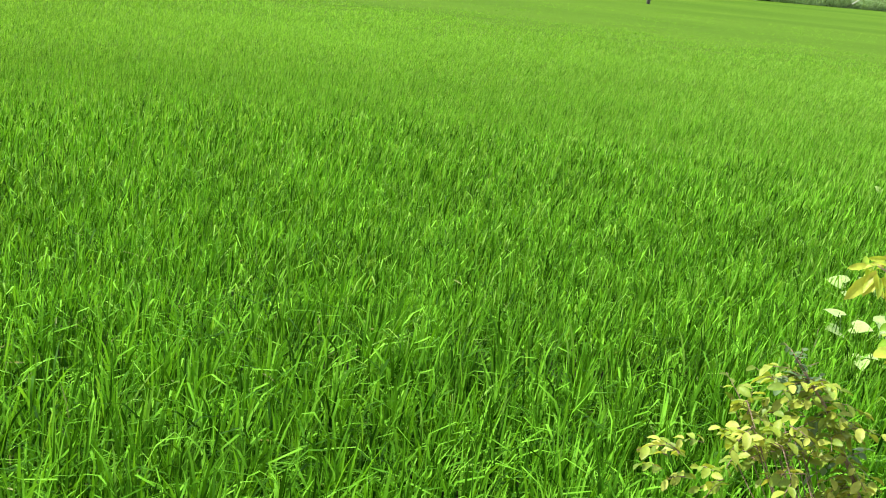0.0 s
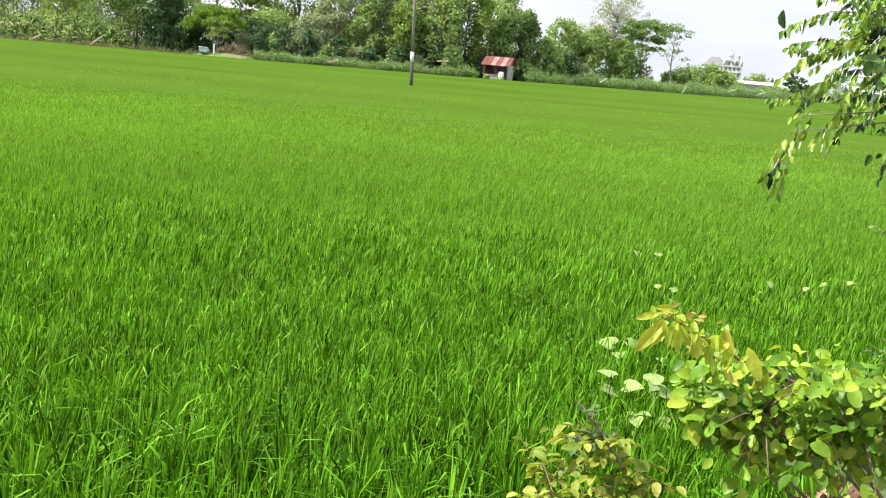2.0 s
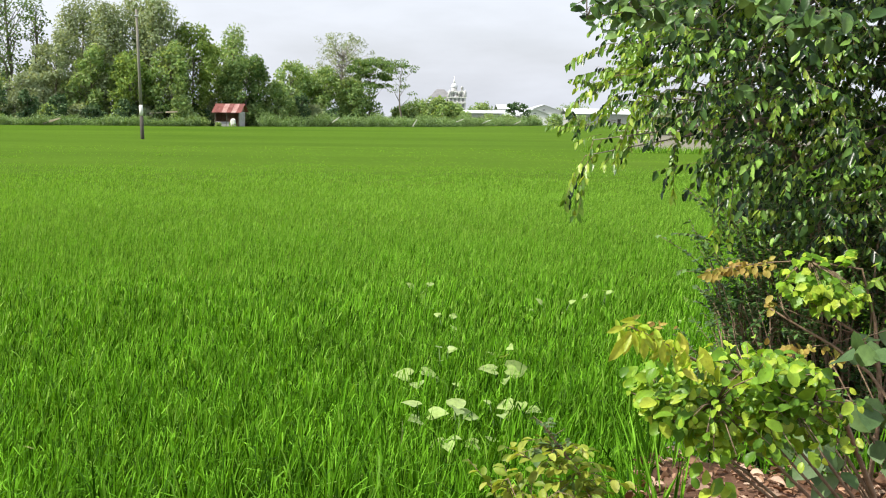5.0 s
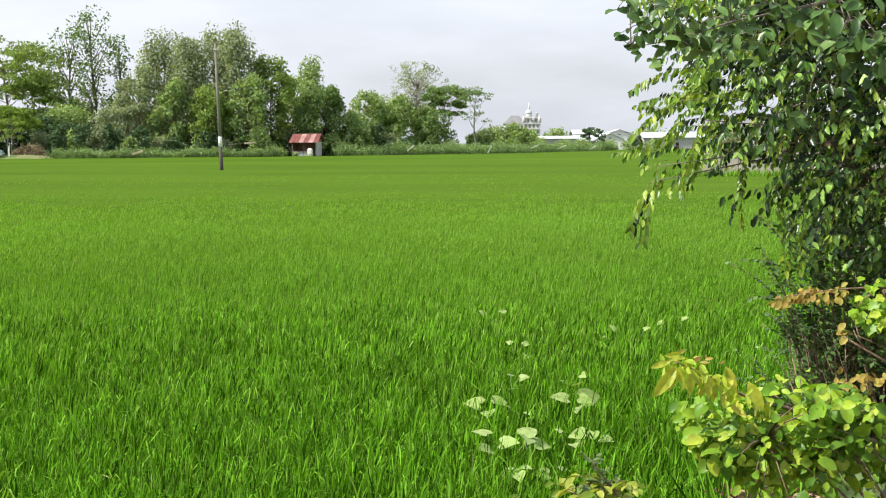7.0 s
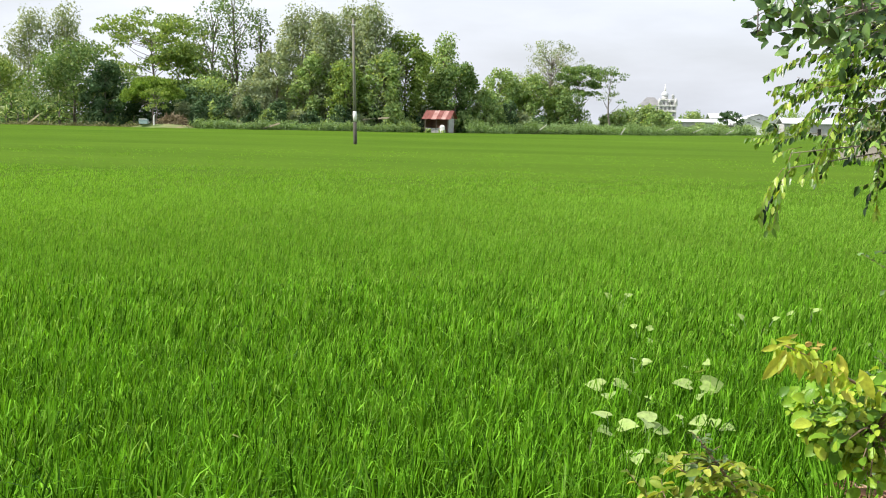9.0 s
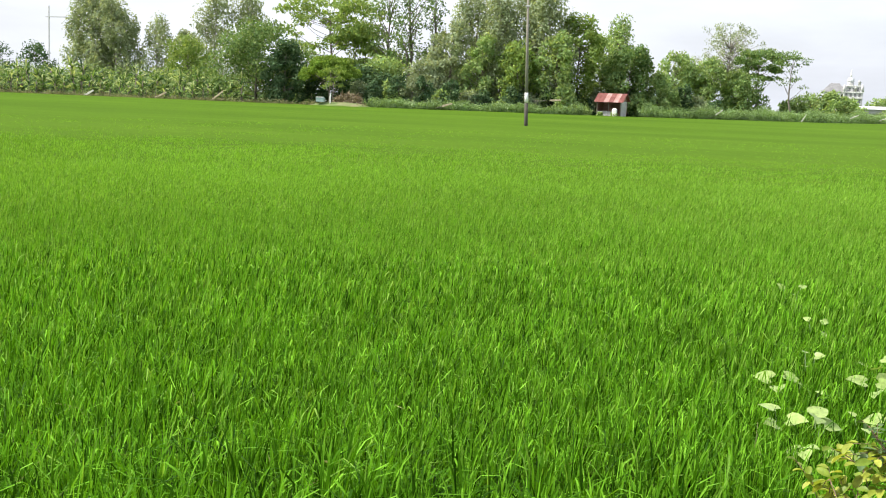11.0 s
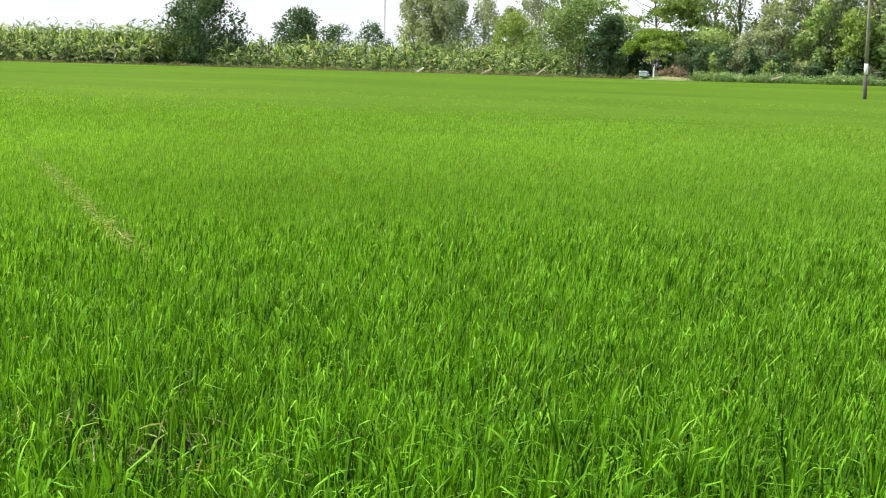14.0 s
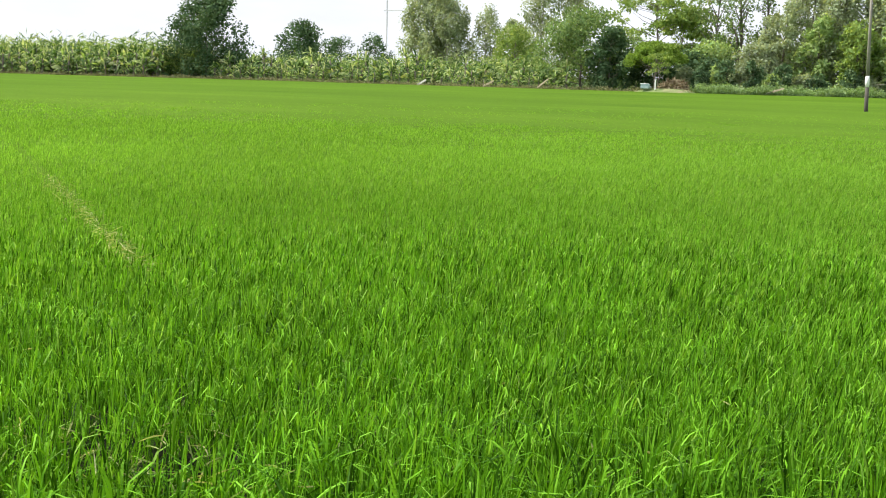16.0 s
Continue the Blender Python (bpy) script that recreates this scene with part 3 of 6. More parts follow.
crop_sets = [
    blades(RNG, 1.5, 6.0, 1600, 0.36, 0.0104, 4, 16, 0.11),
    blades(RNG, 6.0, 10.0, 1950, 0.21, 0.0084, 2, 8, 0.10),
    blades(RNG, 10.0, 14.0, 1180, 0.15, 0.0098, 2, 6, 0.10),
    blades(RNG, 14.0, 20.0, 1050, 0.13, 0.0115, 1, 5, 0.10),
    blades(RNG, 20.0, 30.0, 600, 0.10, 0.0145, 1, 4, 0.10),
    blades(RNG, 30.0, 46.0, 210, 0.12, 0.0235, 1, 4, 0.055),
    blades(RNG, 46.0, 72.0, 45, 0.13, 0.0370, 1, 3, 0.04),
    blades(RNG, 1.2, 9.0, 240, 0.34, 0.0200, 2, 9, 0.10, -88.0, -56.0),
    blades(RNG, 9.0, 20.0, 90, 0.30, 0.0350, 1, 6, 0.10, -86.0, -56.0),
    blades(RNG, 4.0, 20.0, 80, 0.30, 0.0350, 1, 6, 0.10, 31.0, 62.0),
]
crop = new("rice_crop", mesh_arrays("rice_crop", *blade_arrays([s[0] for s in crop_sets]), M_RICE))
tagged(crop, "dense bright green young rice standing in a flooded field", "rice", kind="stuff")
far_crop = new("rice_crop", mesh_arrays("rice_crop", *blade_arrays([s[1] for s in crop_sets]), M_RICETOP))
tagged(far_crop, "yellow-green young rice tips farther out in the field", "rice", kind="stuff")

# the closed leaf mass lower in the stand
cy = 7.0 + spaced(30.0, 0.35, 330.0, 1.06)
cu = np.linspace(-1.0, 1.0, 190)
CU, CY = np.meshgrid(cu, cy)
CX = np.where(CU < 0, CU * (CY * 1.9 + 6), CU * (CY * 0.75 + 4))
CX = np.clip(CX, -420, 90)
CYE = np.minimum(CY, field_end(CX))
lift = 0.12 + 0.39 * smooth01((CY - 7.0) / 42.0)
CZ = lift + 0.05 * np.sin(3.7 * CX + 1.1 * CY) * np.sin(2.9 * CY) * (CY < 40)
cv = np.stack([CX, CYE, CZ], axis=2).reshape(-1, 3)
nu, nr = len(cu), len(cy)
ii = (np.arange(nr - 1)[:, None] * nu + np.arange(nu - 1)[None]).ravel()
cf = np.stack([ii, ii + 1, ii + nu + 1, ii + nu], axis=1)
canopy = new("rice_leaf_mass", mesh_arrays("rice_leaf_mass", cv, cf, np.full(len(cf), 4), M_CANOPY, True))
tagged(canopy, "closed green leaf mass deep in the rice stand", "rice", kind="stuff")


# ---- far trees ----
def clump_leaves(rng, centres, radii, per, size, flat=1.0, droop=0.0):
    """Leaf cards through clumps, denser towards their outsides."""
    c = np.repeat(centres, per, axis=0)
    r = np.repeat(radii, per)
    d = unit(len(c), rng)
    rad = rng.uniform(0.25, 1.0, len(c)) ** 0.55
    p = c + d * (r * rad)[:, None] * np.array([1.0, 1.0, flat])
    along = unit(len(c), rng) + d * 0.5 + np.array([0, 0, -droop])
    nrm = d * 1.4 + unit(len(c), rng) * 0.55 + np.array([0, 0, 0.4])
    return p, frames_from(along, nrm), size * rng.uniform(0.6, 1.4, len(c))


def tree(label, x, y, height, width, style, mat, bark, seed, per=150, leaf=0.42, clumps=40, low=0.25, lean=0.0, group=""):
    """A tree with a tapered trunk, limbs to every clump, and a crown of separate leaves."""
    rng = np.random.default_rng(seed)
    clumps, per, leaf = int(clumps * 1.45), int(per * 0.66), leaf * 1.10
    e = thing("tree", label, "tree", (x, y, float(ground_height(np.array(x), np.array(y)))), group)
    hw = width / 2
    cs, rs = [], []
    for i in range(clumps):
        s = (i + rng.random()) / clumps
        g = rng.uniform(0, 2 * math.pi)
        if style == "tall":
            z = height * (low + (0.97 - low) * s)
            wr = hw * (0.45 + 0.55 * math.sin(math.pi * min(1, 0.18 + s * 0.85)))
            rr = wr * math.sqrt(rng.uniform(0.05, 1.0))
            rad = height * rng.uniform(0.055, 0.090)
        elif style == "round":
            z = height * (low + (0.95 - low) * s)
            q = (s - 0.42) / 0.62
            wr = hw * math.sqrt(max(0.08, 1 - q * q))
            rr = wr * rng.uniform(0.35, 1.0)
            rad = hw * rng.uniform(0.20, 0.33)
        elif style == "flat":
            layer = rng.choice([0.62, 0.78, 0.92, 0.97])
            z = height * (layer + rng.uniform(-0.03, 0.03))
            rr = hw * math.sqrt(rng.uniform(0.02, 1.0)) * (1.15 - 0.35 * abs(layer - 0.85))
            z -= 0.10 * height * (rr / hw) ** 2
            rad = height * rng.uniform(0.06, 0.11)
        elif style == "umbrella":
            rr = hw * math.sqrt(rng.uniform(0.0, 1.0))
            z = height * (0.93 - 0.34 * (rr / hw) ** 2 + rng.uniform(-0.06, 0.03))
            rad = height * rng.uniform(0.07, 0.11)
        elif style == "fan":
            z = height * (low + (0.97 - low) * s)
            rr = hw * math.sqrt(rng.uniform(0.05, 1.0)) * (0.30 + 0.70 * math.sin(math.pi * min(1.0, 0.08 + 0.80 * s)))
            rad = height * rng.uniform(0.030, 0.055)
        else:
            z = height * (low + (0.98 - low) * s)
            rr = hw * rng.uniform(0.1, 1.0) * (0.6 + 0.4 * math.sin(math.pi * s))
            rad = height * rng.uniform(0.030, 0.060)
        cs.append((rr * math.cos(g) + lean * z, rr * math.sin(g), z))
        rs.append(rad)
    cs, rs = np.array(cs), np.array(rs)
    flat = {"tall": 1.75, "round": 0.9, "flat": 0.30, "umbrella": 0.6, "sparse": 0.9, "fan": 0.9}[style]
    droop = {"tall": 0.9, "round": 0.1, "flat": 0.1, "umbrella": 0.1, "sparse": 0.3, "fan": 0.2}[style]
    p, fr, sc = clump_leaves(rng, cs, rs, per, leaf, flat, droop)
    part_data("crown", scatter("crown", LEAF_FAR, mat, fr, p, sc), e)
    tb = Tubes()
    r0 = 0.035 * height * (0.8 if style in ("tall", "sparse") else 1.0) * 0.5
    top = height * (0.93 if style in ("tall", "sparse") else 0.75)
    wob = rng.normal(0, 0.010 * height, (6, 2))
    pts = [(wob[i][0] * (i > 0) + lean * top * i / 5, wob[i][1] * (i > 0), top * i / 5 - (0.15 if i == 0 else 0)) for i in range(6)]
    tb.add(pts, [r0 * (1.0 - 0.16 * i) for i in range(6)], 7)
    for c, r in zip(cs[:: 1 if clumps < 50 or style == "fan" else 2], rs):
        f = min(0.98, max(low * 0.55, c[2] / height - rng.uniform(0.10, 0.22))) * height / top
        f = min(f, 0.98)
        k = min(4, int(f * 5))
        a, b = Vector(pts[k]), Vector(pts[k + 1])
        start = a.lerp(b, f * 5 - k)
        end = Vector(c)
        mid = start.lerp(end, 0.5) + Vector((0, 0, -0.06 * (end - start).length))
        rr = r0 * (0.46 if style in ("sparse", "fan") else 0.30) * (1.15 - f * 0.7)
        tb.add([start, mid, end], [rr, rr * 0.7, rr * 0.25], 5)
    part_data("trunk", tb.mesh("trunk", bark), e)
    return e


T_EUC = "tall eucalyptus with drooping grey-green leaves behind the field"
T_PALE = "tall thin tree with sparse leaves and bare dark limbs"
T_ROUND = "round-crowned leafy green tree at the field edge"
T_DARK = "dense dark green tree at the field edge"
T_FLAT = "spreading tree with flat layered bright green crown"
GROVE = "trees along the far field edge"

tree("big dark green bushy tree standing among banana plants", -172.5, 183.0, 19.0, 18.5, "round", M_DARK, M_BARK, 11, 250, 0.52, 62, 0.05, group=GROVE)
tree("small round dark tree behind the banana rows", -185.2, 230.0, 15.2, 13.0, "round", M_DARK, M_BARK, 12, 150, 0.5, 46, 0.25, group=GROVE)
tree(T_DARK, -224.0, 300.0, 14.0, 12.0, "round", M_DARK, M_BARK, 13, 90, 0.6, 26, 0.2, group=GROVE)
tree(T_DARK, -211.0, 300.0, 14.8, 12.0, "round", M_DARK, M_BARK, 14, 90, 0.6, 26, 0.2, group=GROVE)
tree(T_DARK, -236.0, 305.0, 12.5, 12.0, "round", M_DARK, M_BARK, 15, 90, 0.6, 24, 0.2, group=GROVE)
tree(T_EUC, -144.0, 226.0, 23.5, 12.5, "tall", M_EUC, M_PALEBARK, 16, 200, 0.46, 76, 0.10, group=GROVE)
tree(T_EUC, -137.0, 224.0, 21.0, 12.0, "tall", M_EUC, M_PALEBARK, 17, 200, 0.46, 64, 0.10, group=GROVE)
tree(T_EUC, -128.0, 226.0, 17.5, 8.5, "tall", M_EUC, M_PALEBARK, 18, 150, 0.42, 36, 0.12, group=GROVE)
tree(T_EUC, -110.0, 219.0, 22.8, 9.5, "tall", M_EUC, M_PALEBARK, 19, 140, 0.45, 44, 0.15, group=GROVE)
tree(T_EUC, -104.0, 222.0, 23.6, 7.5, "tall", M_EUC, M_PALEBARK, 20, 140, 0.45, 48, 0.15, group=GROVE)
tree(T_ROUND, -108.0, 203.0, 12.5, 11.0, "round", M_BRIGHT, M_BARK, 21, 140, 0.45, 40, 0.10, group=GROVE)
tree("large round bushy tree, its shaded side a separate dark tree", -87.5, 190.0, 14.8, 17.5, "round", M_MID, M_BARK, 22, 190, 0.45, 62, 0.04, group=GROVE)
# dark tree added as the shaded right side of the round one
tree(T_DARK, -80.5, 187.0, 11.5, 7.5, "round", M_DARK, M_BARK, 23, 170, 0.42, 40, 0.03, group=GROVE)
tree("low umbrella-shaped tree with bright flat top over deep shade", -71.3, 185.0, 9.3, 10.4, "umbrella", M_UMBRELLA, M_BARK, 24, 230, 0.32, 62, 0.5, group=GROVE)
tree(T_FLAT, -81.5, 212.0, 22.4, 18.5, "flat", M_BRIGHT, M_BARK, 25, 130, 0.5, 58, 0.4, group=GROVE)
tree(T_FLAT, -75.0, 208.0, 15.5, 9.0, "flat", M_BRIGHT, M_BARK, 26, 120, 0.5, 40, 0.4, group=GROVE)
tree(T_PALE, -67.4, 205.0, 23.8, 10.0, "sparse", M_MID, M_BARK, 27, 46, 0.42, 44, 0.30, group=GROVE)
tree(T_PALE, -63.4, 206.0, 27.2, 8.5, "sparse", M_MID, M_BARK, 28, 48, 0.42, 50, 0.28, group=GROVE)
tree(T_PALE, -58.6, 206.0, 22.4, 5.0, "sparse", M_MID, M_BARK, 29, 46, 0.42, 26, 0.3, group=GROVE)
tree(T_ROUND, -66.0, 196.0, 9.5, 10.0, "round", M_TREE, M_BARK, 30, 120, 0.45, 40, 0.10, group=GROVE)
tree(T_ROUND, -56.5, 195.0, 9.0, 9.0, "round", M_EUC, M_BARK, 31, 120, 0.45, 36, 0.05, group=GROVE)
for i, (ex, ey, eh, ew) in enumerate(((-50.5, 205.0, 22.0, 10.5), (-45.0, 202.0, 21.0, 9.0), (-41.0, 206.0, 22.4, 9.0), (-36.5, 203.0, 22.6, 9.5))):
    tree(T_EUC, ex, ey, eh, ew, "tall", M_EUC, M_PALEBARK, 40 + i, 170, 0.45, 56, 0.08, group=GROVE)
tree(T_ROUND, -31.0, 204.0, 18.6, 9.5, "round", M_BRIGHT, M_BARK, 50, 160, 0.45, 54, 0.08, group=GROVE)
tree("slender pointed tree rising above its neighbours", -24.6, 210.0, 18.0, 6.0, "tall", M_TREE, M_BARK, 51, 130, 0.42, 34, 0.25, group=GROVE)
tree(T_DARK, -22.0, 206.0, 13.0, 9.5, "round", M_MID, M_BARK, 52, 180, 0.45, 50, 0.04, group=GROVE)
tree(T_DARK, -17.0, 209.0, 8.5, 7.0, "round", M_TREE, M_BARK, 53, 150, 0.42, 34, 0.04, group=GROVE)
tree(T_ROUND, -16.8, 250.0, 14.3, 9.5, "round", M_TREE, M_BARK, 54, 140, 0.5, 44, 0.06, group=GROVE)
tree(T_ROUND, -9.5, 252.0, 13.2, 9.0, "round", M_TREE, M_BARK, 55, 140, 0.5, 40, 0.06, group=GROVE)
tree("tall half-bare tree with grey branches and thin leaves", -6.0, 260.0, 21.3, 17.0, "fan", M_EUC, M_PALEBARK, 56, 56, 0.32, 90, 0.40, group=GROVE)
tree(T_FLAT, 0.4, 250.0, 15.6, 9.0, "flat", M_MID, M_BARK, 57, 130, 0.45, 38, 0.4, group=GROVE)
tree(T_DARK, -2.0, 250.0, 8.0, 10.0, "round", M_MID, M_BARK, 58, 120, 0.45, 34, 0.05, group=GROVE)
tree("slim lone tree with a small flat crown", 6.9, 245.0, 15.2, 5.2, "flat", M_MID, M_BARK, 59, 70, 0.34, 15, 0.5, group=GROVE)
for i, (hx, hy, hh, hw_) in enumerate(((12.0, 262.0, 6.0, 8.0), (16.5, 262.0, 7.0, 8.0), (8.0, 255.0, 4.5, 7.0), (20.0, 262.0, 5.2, 6.0))):
    tree("low rounded tree in the hedge beyond the field", hx, hy, hh, hw_, "round", M_TREE, M_BARK, 60 + i, 120, 0.5, 30, 0.02, group=GROVE)
for i, (hx, hy, hh, hw_) in enumerate(((45.5, 450.0, 8.0, 12.0), (34.0, 455.0, 7.2, 9.0), (86.0, 470.0, 8.0, 16.0), (104.0, 440.0, 9.0, 18.0))):
    tree("far low tree beside the pale sheds", hx, hy, hh, hw_, "round", M_TREE, M_BARK, 70 + i, 70, 0.8, 26, 0.05, group=GROVE)
for i, (hx, hy, hh, hw_) in enumerate(((40.0, 372.0, 3.2, 7.0), (47.0, 380.0, 3.6, 6.0), (55.0, 385.0, 3.0, 9.0), (63.0, 380.0, 3.8, 6.0), (72.0, 384.0, 3.4, 8.0))):
    tree("low bush in front of the pale sheds", hx, hy, hh, hw_, "round", M_TREE, M_BARK, 175 + i, 60, 0.5, 20, 0.03, group=GROVE)
tree("small spiky-crowned tree before the sheds", 39.9, 300.0, 6.6, 5.0, "flat", M_DARK, M_BARK, 181, 60, 0.5, 16, 0.5, group=GROVE)
# trees closing the view beyond the banana rows and to both sides
for i in range(9):
    tree(T_DARK, -250.0 - 24.0 * i, 285.0 - 12.0 * i, 6.5 + 1.5 * (i % 3), 18.0, "round", M_TREE, M_BARK, 80 + i, 60, 0.8, 24, 0.05, group=GROVE)

# a second rank behind the first
for i, (ex, ey, eh, ew, mt) in enumerate(((-118.0, 222.0, 15.0, 8.0, M_EUC), (-93.0, 224.0, 12.5, 11.0, M_TREE), (-70.0, 216.0, 11.0, 11.0, M_TREE), (-60.0, 214.0, 11.5, 11.0, M_EUC),
                                        (-53.5, 199.0, 16.5, 8.0, M_EUC), (-47.5, 198.0, 14.0, 8.0, M_TREE), (-40.5, 197.0, 13.0, 8.0, M_BRIGHT), (-34.0, 199.0, 15.0, 8.5, M_TREE),
                                        (-28.0, 214.0, 15.5, 9.0, M_TREE), (-13.0, 256.0, 11.5, 9.0, M_TREE), (-4.0, 257.0, 11.0, 8.0, M_TREE))):
    tree(T_ROUND, ex, ey, eh, ew, "round", mt, M_BARK, 140 + i, 120, 0.48, 40, 0.04, group=GROVE)

# dark shrubs added as backing, standing in for shade under the umbrella tree
for i, (ex, ey, eh, ew) in enumerate(((-75.0, 193.0, 7.5, 9.0), (-69.0, 194.0, 7.5, 10.0), (-63.5, 192.0, 6.0, 8.0))):
    tree("dark shrub added as the shade below the umbrella tree", ex, ey, eh, ew, "round", M_DARK, M_BARK, 160 + i, 130, 0.45, 36, 0.02, group=GROVE)

# undergrowth at the foot of the grove, dark leaf colours painting its shade
UNDER = "shrubs under the grove"
rng_u = np.random.default_rng(5)
for i in range(26):
    ux = -66.0 + 2.35 * i + rng_u.normal(0, 0.5)
    uy = float(field_end(ux)) + 7.0 + rng_u.uniform(-1.5, 3.0)
    if -30.5 < ux < -17.0:
        uy += 6.0
    uh = rng_u.uniform(3.2, 6.5)
    tree("leafy shrub in the shade of taller trees", ux, uy, uh, rng_u.uniform(3.2, 5.0), "round",
         (M_EUC, M_DARK, M_TREE, M_DARK)[i % 4], M_BARK, 100 + i, 70, 0.38, 24, 0.04, group=UNDER)


# ---- banana rows ----
def banana_parts(seed):
    rng = np.random.default_rng(seed)
    tb = Tubes()
    h = rng.uniform(1.5, 2.1)
    tb.add([(0, 0, -0.1), (0.05, 0.03, h * 0.5), (0.08, 0.05, h)], [0.15, 0.12, 0.07], 6)
    vs, fs = [], []
    for i in range(44):
        g = 2.4 * i + rng.normal(0, 0.4)
        level = rng.random() ** 0.8
        z0 = h * (0.15 + 0.83 * level)
        ln = rng.uniform(0.55, 1.35)
        up0 = rng.uniform(0.35, 1.1) + 0.55 * level
        wd = rng.uniform(0.040, 0.095)
        drop = rng.uniform(0.8, 2.8)
        dx, dy = math.cos(g), math.sin(g)
        twist = rng.normal(0, 0.9)
        prev = None
        for k in range(5):
            s = k / 4
            reach = ln * s * math.cos(up0) * 0.95 + 0.10 * ln * s * s + 0.08
            px, py = 0.06 + dx * reach, 0.04 + dy * reach
            pz = z0 + ln * (s * math.sin(up0) - 0.34 * drop * s * s) + rng.normal(0, 0.02)
            ww = wd * math.sin(math.pi * min(0.97, 0.10 + 0.88 * s)) ** 0.7 * rng.uniform(0.7, 1.2)
            a = len(vs)
            t = twist * ww
            vs += [(px - dy * ww, py + dx * ww, pz - 0.10 * ww + t), (px, py, pz + 0.03), (px + dy * ww, py - dx * ww, pz - 0.10 * ww - t)]
            if prev is not None:
                fs += [(prev, prev + 1, a + 1, a), (prev + 1, prev + 2, a + 2, a + 1)]
            prev = a
    return tb.mesh("pseudostem", M_BARK), mesh_arrays("leaves", vs, [i for f in fs for i in f], [len(f) for f in fs], M_BANANA)


BANANAS = [banana_parts(s) for s in (1, 2, 3, 4, 5)]
rng_b = np.random.default_rng(21)
count = 0
for row in range(3):
    bx = -262.0
    while bx < -88.5:
        bx += rng_b.uniform(1.5, 2.1) + (0.25 * row)
        by = float(field_end(bx)) + 2.6 + 2.6 * row + rng_b.uniform(-0.6, 0.6)
        if -179.5 < bx < -166.0:
            continue
        stem, leaves = BANANAS[count % 5]
        e = thing("banana_plant", "banana plant with torn arching yellow-green leaves", "banana plant", (bx, by, 0), "banana rows", rng_b.uniform(0, 360))
        sc = rng_b.uniform(1.25, 1.95) + 0.50 * row + (0.62 if bx < -180 else (-0.4 if bx > -120 else 0.0))
        e.scale = (sc, sc, sc)
        part_data("pseudostem", stem, e)
        part_data("leaves", leaves, e)
        count += 1
for bx, by in ((-75.5, 187.0), (-77.5, 188.0), (6.0, 238.0), (9.0, 240.0), (3.5, 239.0)):
    stem, leaves = BANANAS[count % 5]
    e = thing("banana_plant", "banana plant with torn arching yellow-green leaves", "banana plant", (bx, by, 0), "banana rows", rng_b.uniform(0, 360))
    part_data("pseudostem", stem, e)
    part_data("leaves", leaves, e)
    count += 1


# ---- cane behind the bananas, weeds along the field's end ----
def reed_band(name, label, category, mat, seed, xs, off, n, h, width):
    """A thicket of upright stalks with arching leaves along the end of the field."""
    rng = np.random.default_rng(seed)
    x = rng.uniform(xs[0], xs[1], n)
    y = field_end(x) + rng.uniform(off[0], off[1], n)
    z = np.zeros(n)
    hh = h * rng.uniform(0.55, 1.1, n) * (0.84 + 0.22 * np.sin(x * 0.95) * np.sin(x * 0.33 + 1.0))
    up = np.stack([rng.normal(0, 0.22, n), rng.normal(0, 0.22, n), np.ones(n)], axis=1)
    nrm = unit(n, rng)
    p = np.stack([x, y, z], axis=1)
    stems = frames_from(up, nrm)
    k = 3
    q = np.repeat(p, k, axis=0) + np.repeat(up, k, axis=0) * (np.repeat(hh, k) * rng.uniform(0.25, 0.95, n * k))[:, None]
    along = unit(n * k, rng) * np.array([1, 1, 0.3]) + np.array([0, 0, 0.35])
    fr = frames_from(along, unit(n * k, rng) + np.array([0, 0, 0.8]))
    allp = np.concatenate([p, q])
    allf = np.concatenate([stems, fr])
    alls = np.concatenate([np.stack([hh, np.full(n, width), np.full(n, width)], axis=1),
                           np.stack([rng.uniform(0.25, 0.5, n * k) * h * 0.5, np.full(n * k, width * 2.0), np.full(n * k, width)], axis=1)])
    ob = new(name, scatter(name, LEAF_FAR, mat, allf, allp, alls))
    return tagged(ob, label, category, kind="stuff")


reed_band("cane_thicket", "tall spiky green cane standing behind the banana rows", "cane", M_BANANA, 31, (-275, -176), (9, 22), 8200, 9.8, 0.22)
reed_band("cane_thicket", "tall spiky green cane standing behind the banana rows", "cane", M_BANANA, 35, (-180, -92), (10, 22), 3200, 7.0, 0.14)
reed_band("weed_strip", "knee-high grey-green weeds along the far field edge", "weeds", M_WEED, 32, (-62, -28), (0.5, 5.5), 3600, 2.3, 0.13)
reed_band("weed_strip", "tall grey-green weeds beyond the far field edge", "weeds", M_WEED, 33, (-19, 48), (0.5, 9.0), 8500, 3.0, 0.12)
reed_band("edge_grass", "rough low grass along the far edge of the rice", "grass", M_EDGE, 34, (-270, -62), (-0.6, 2.0), 7500, 1.35, 0.10)


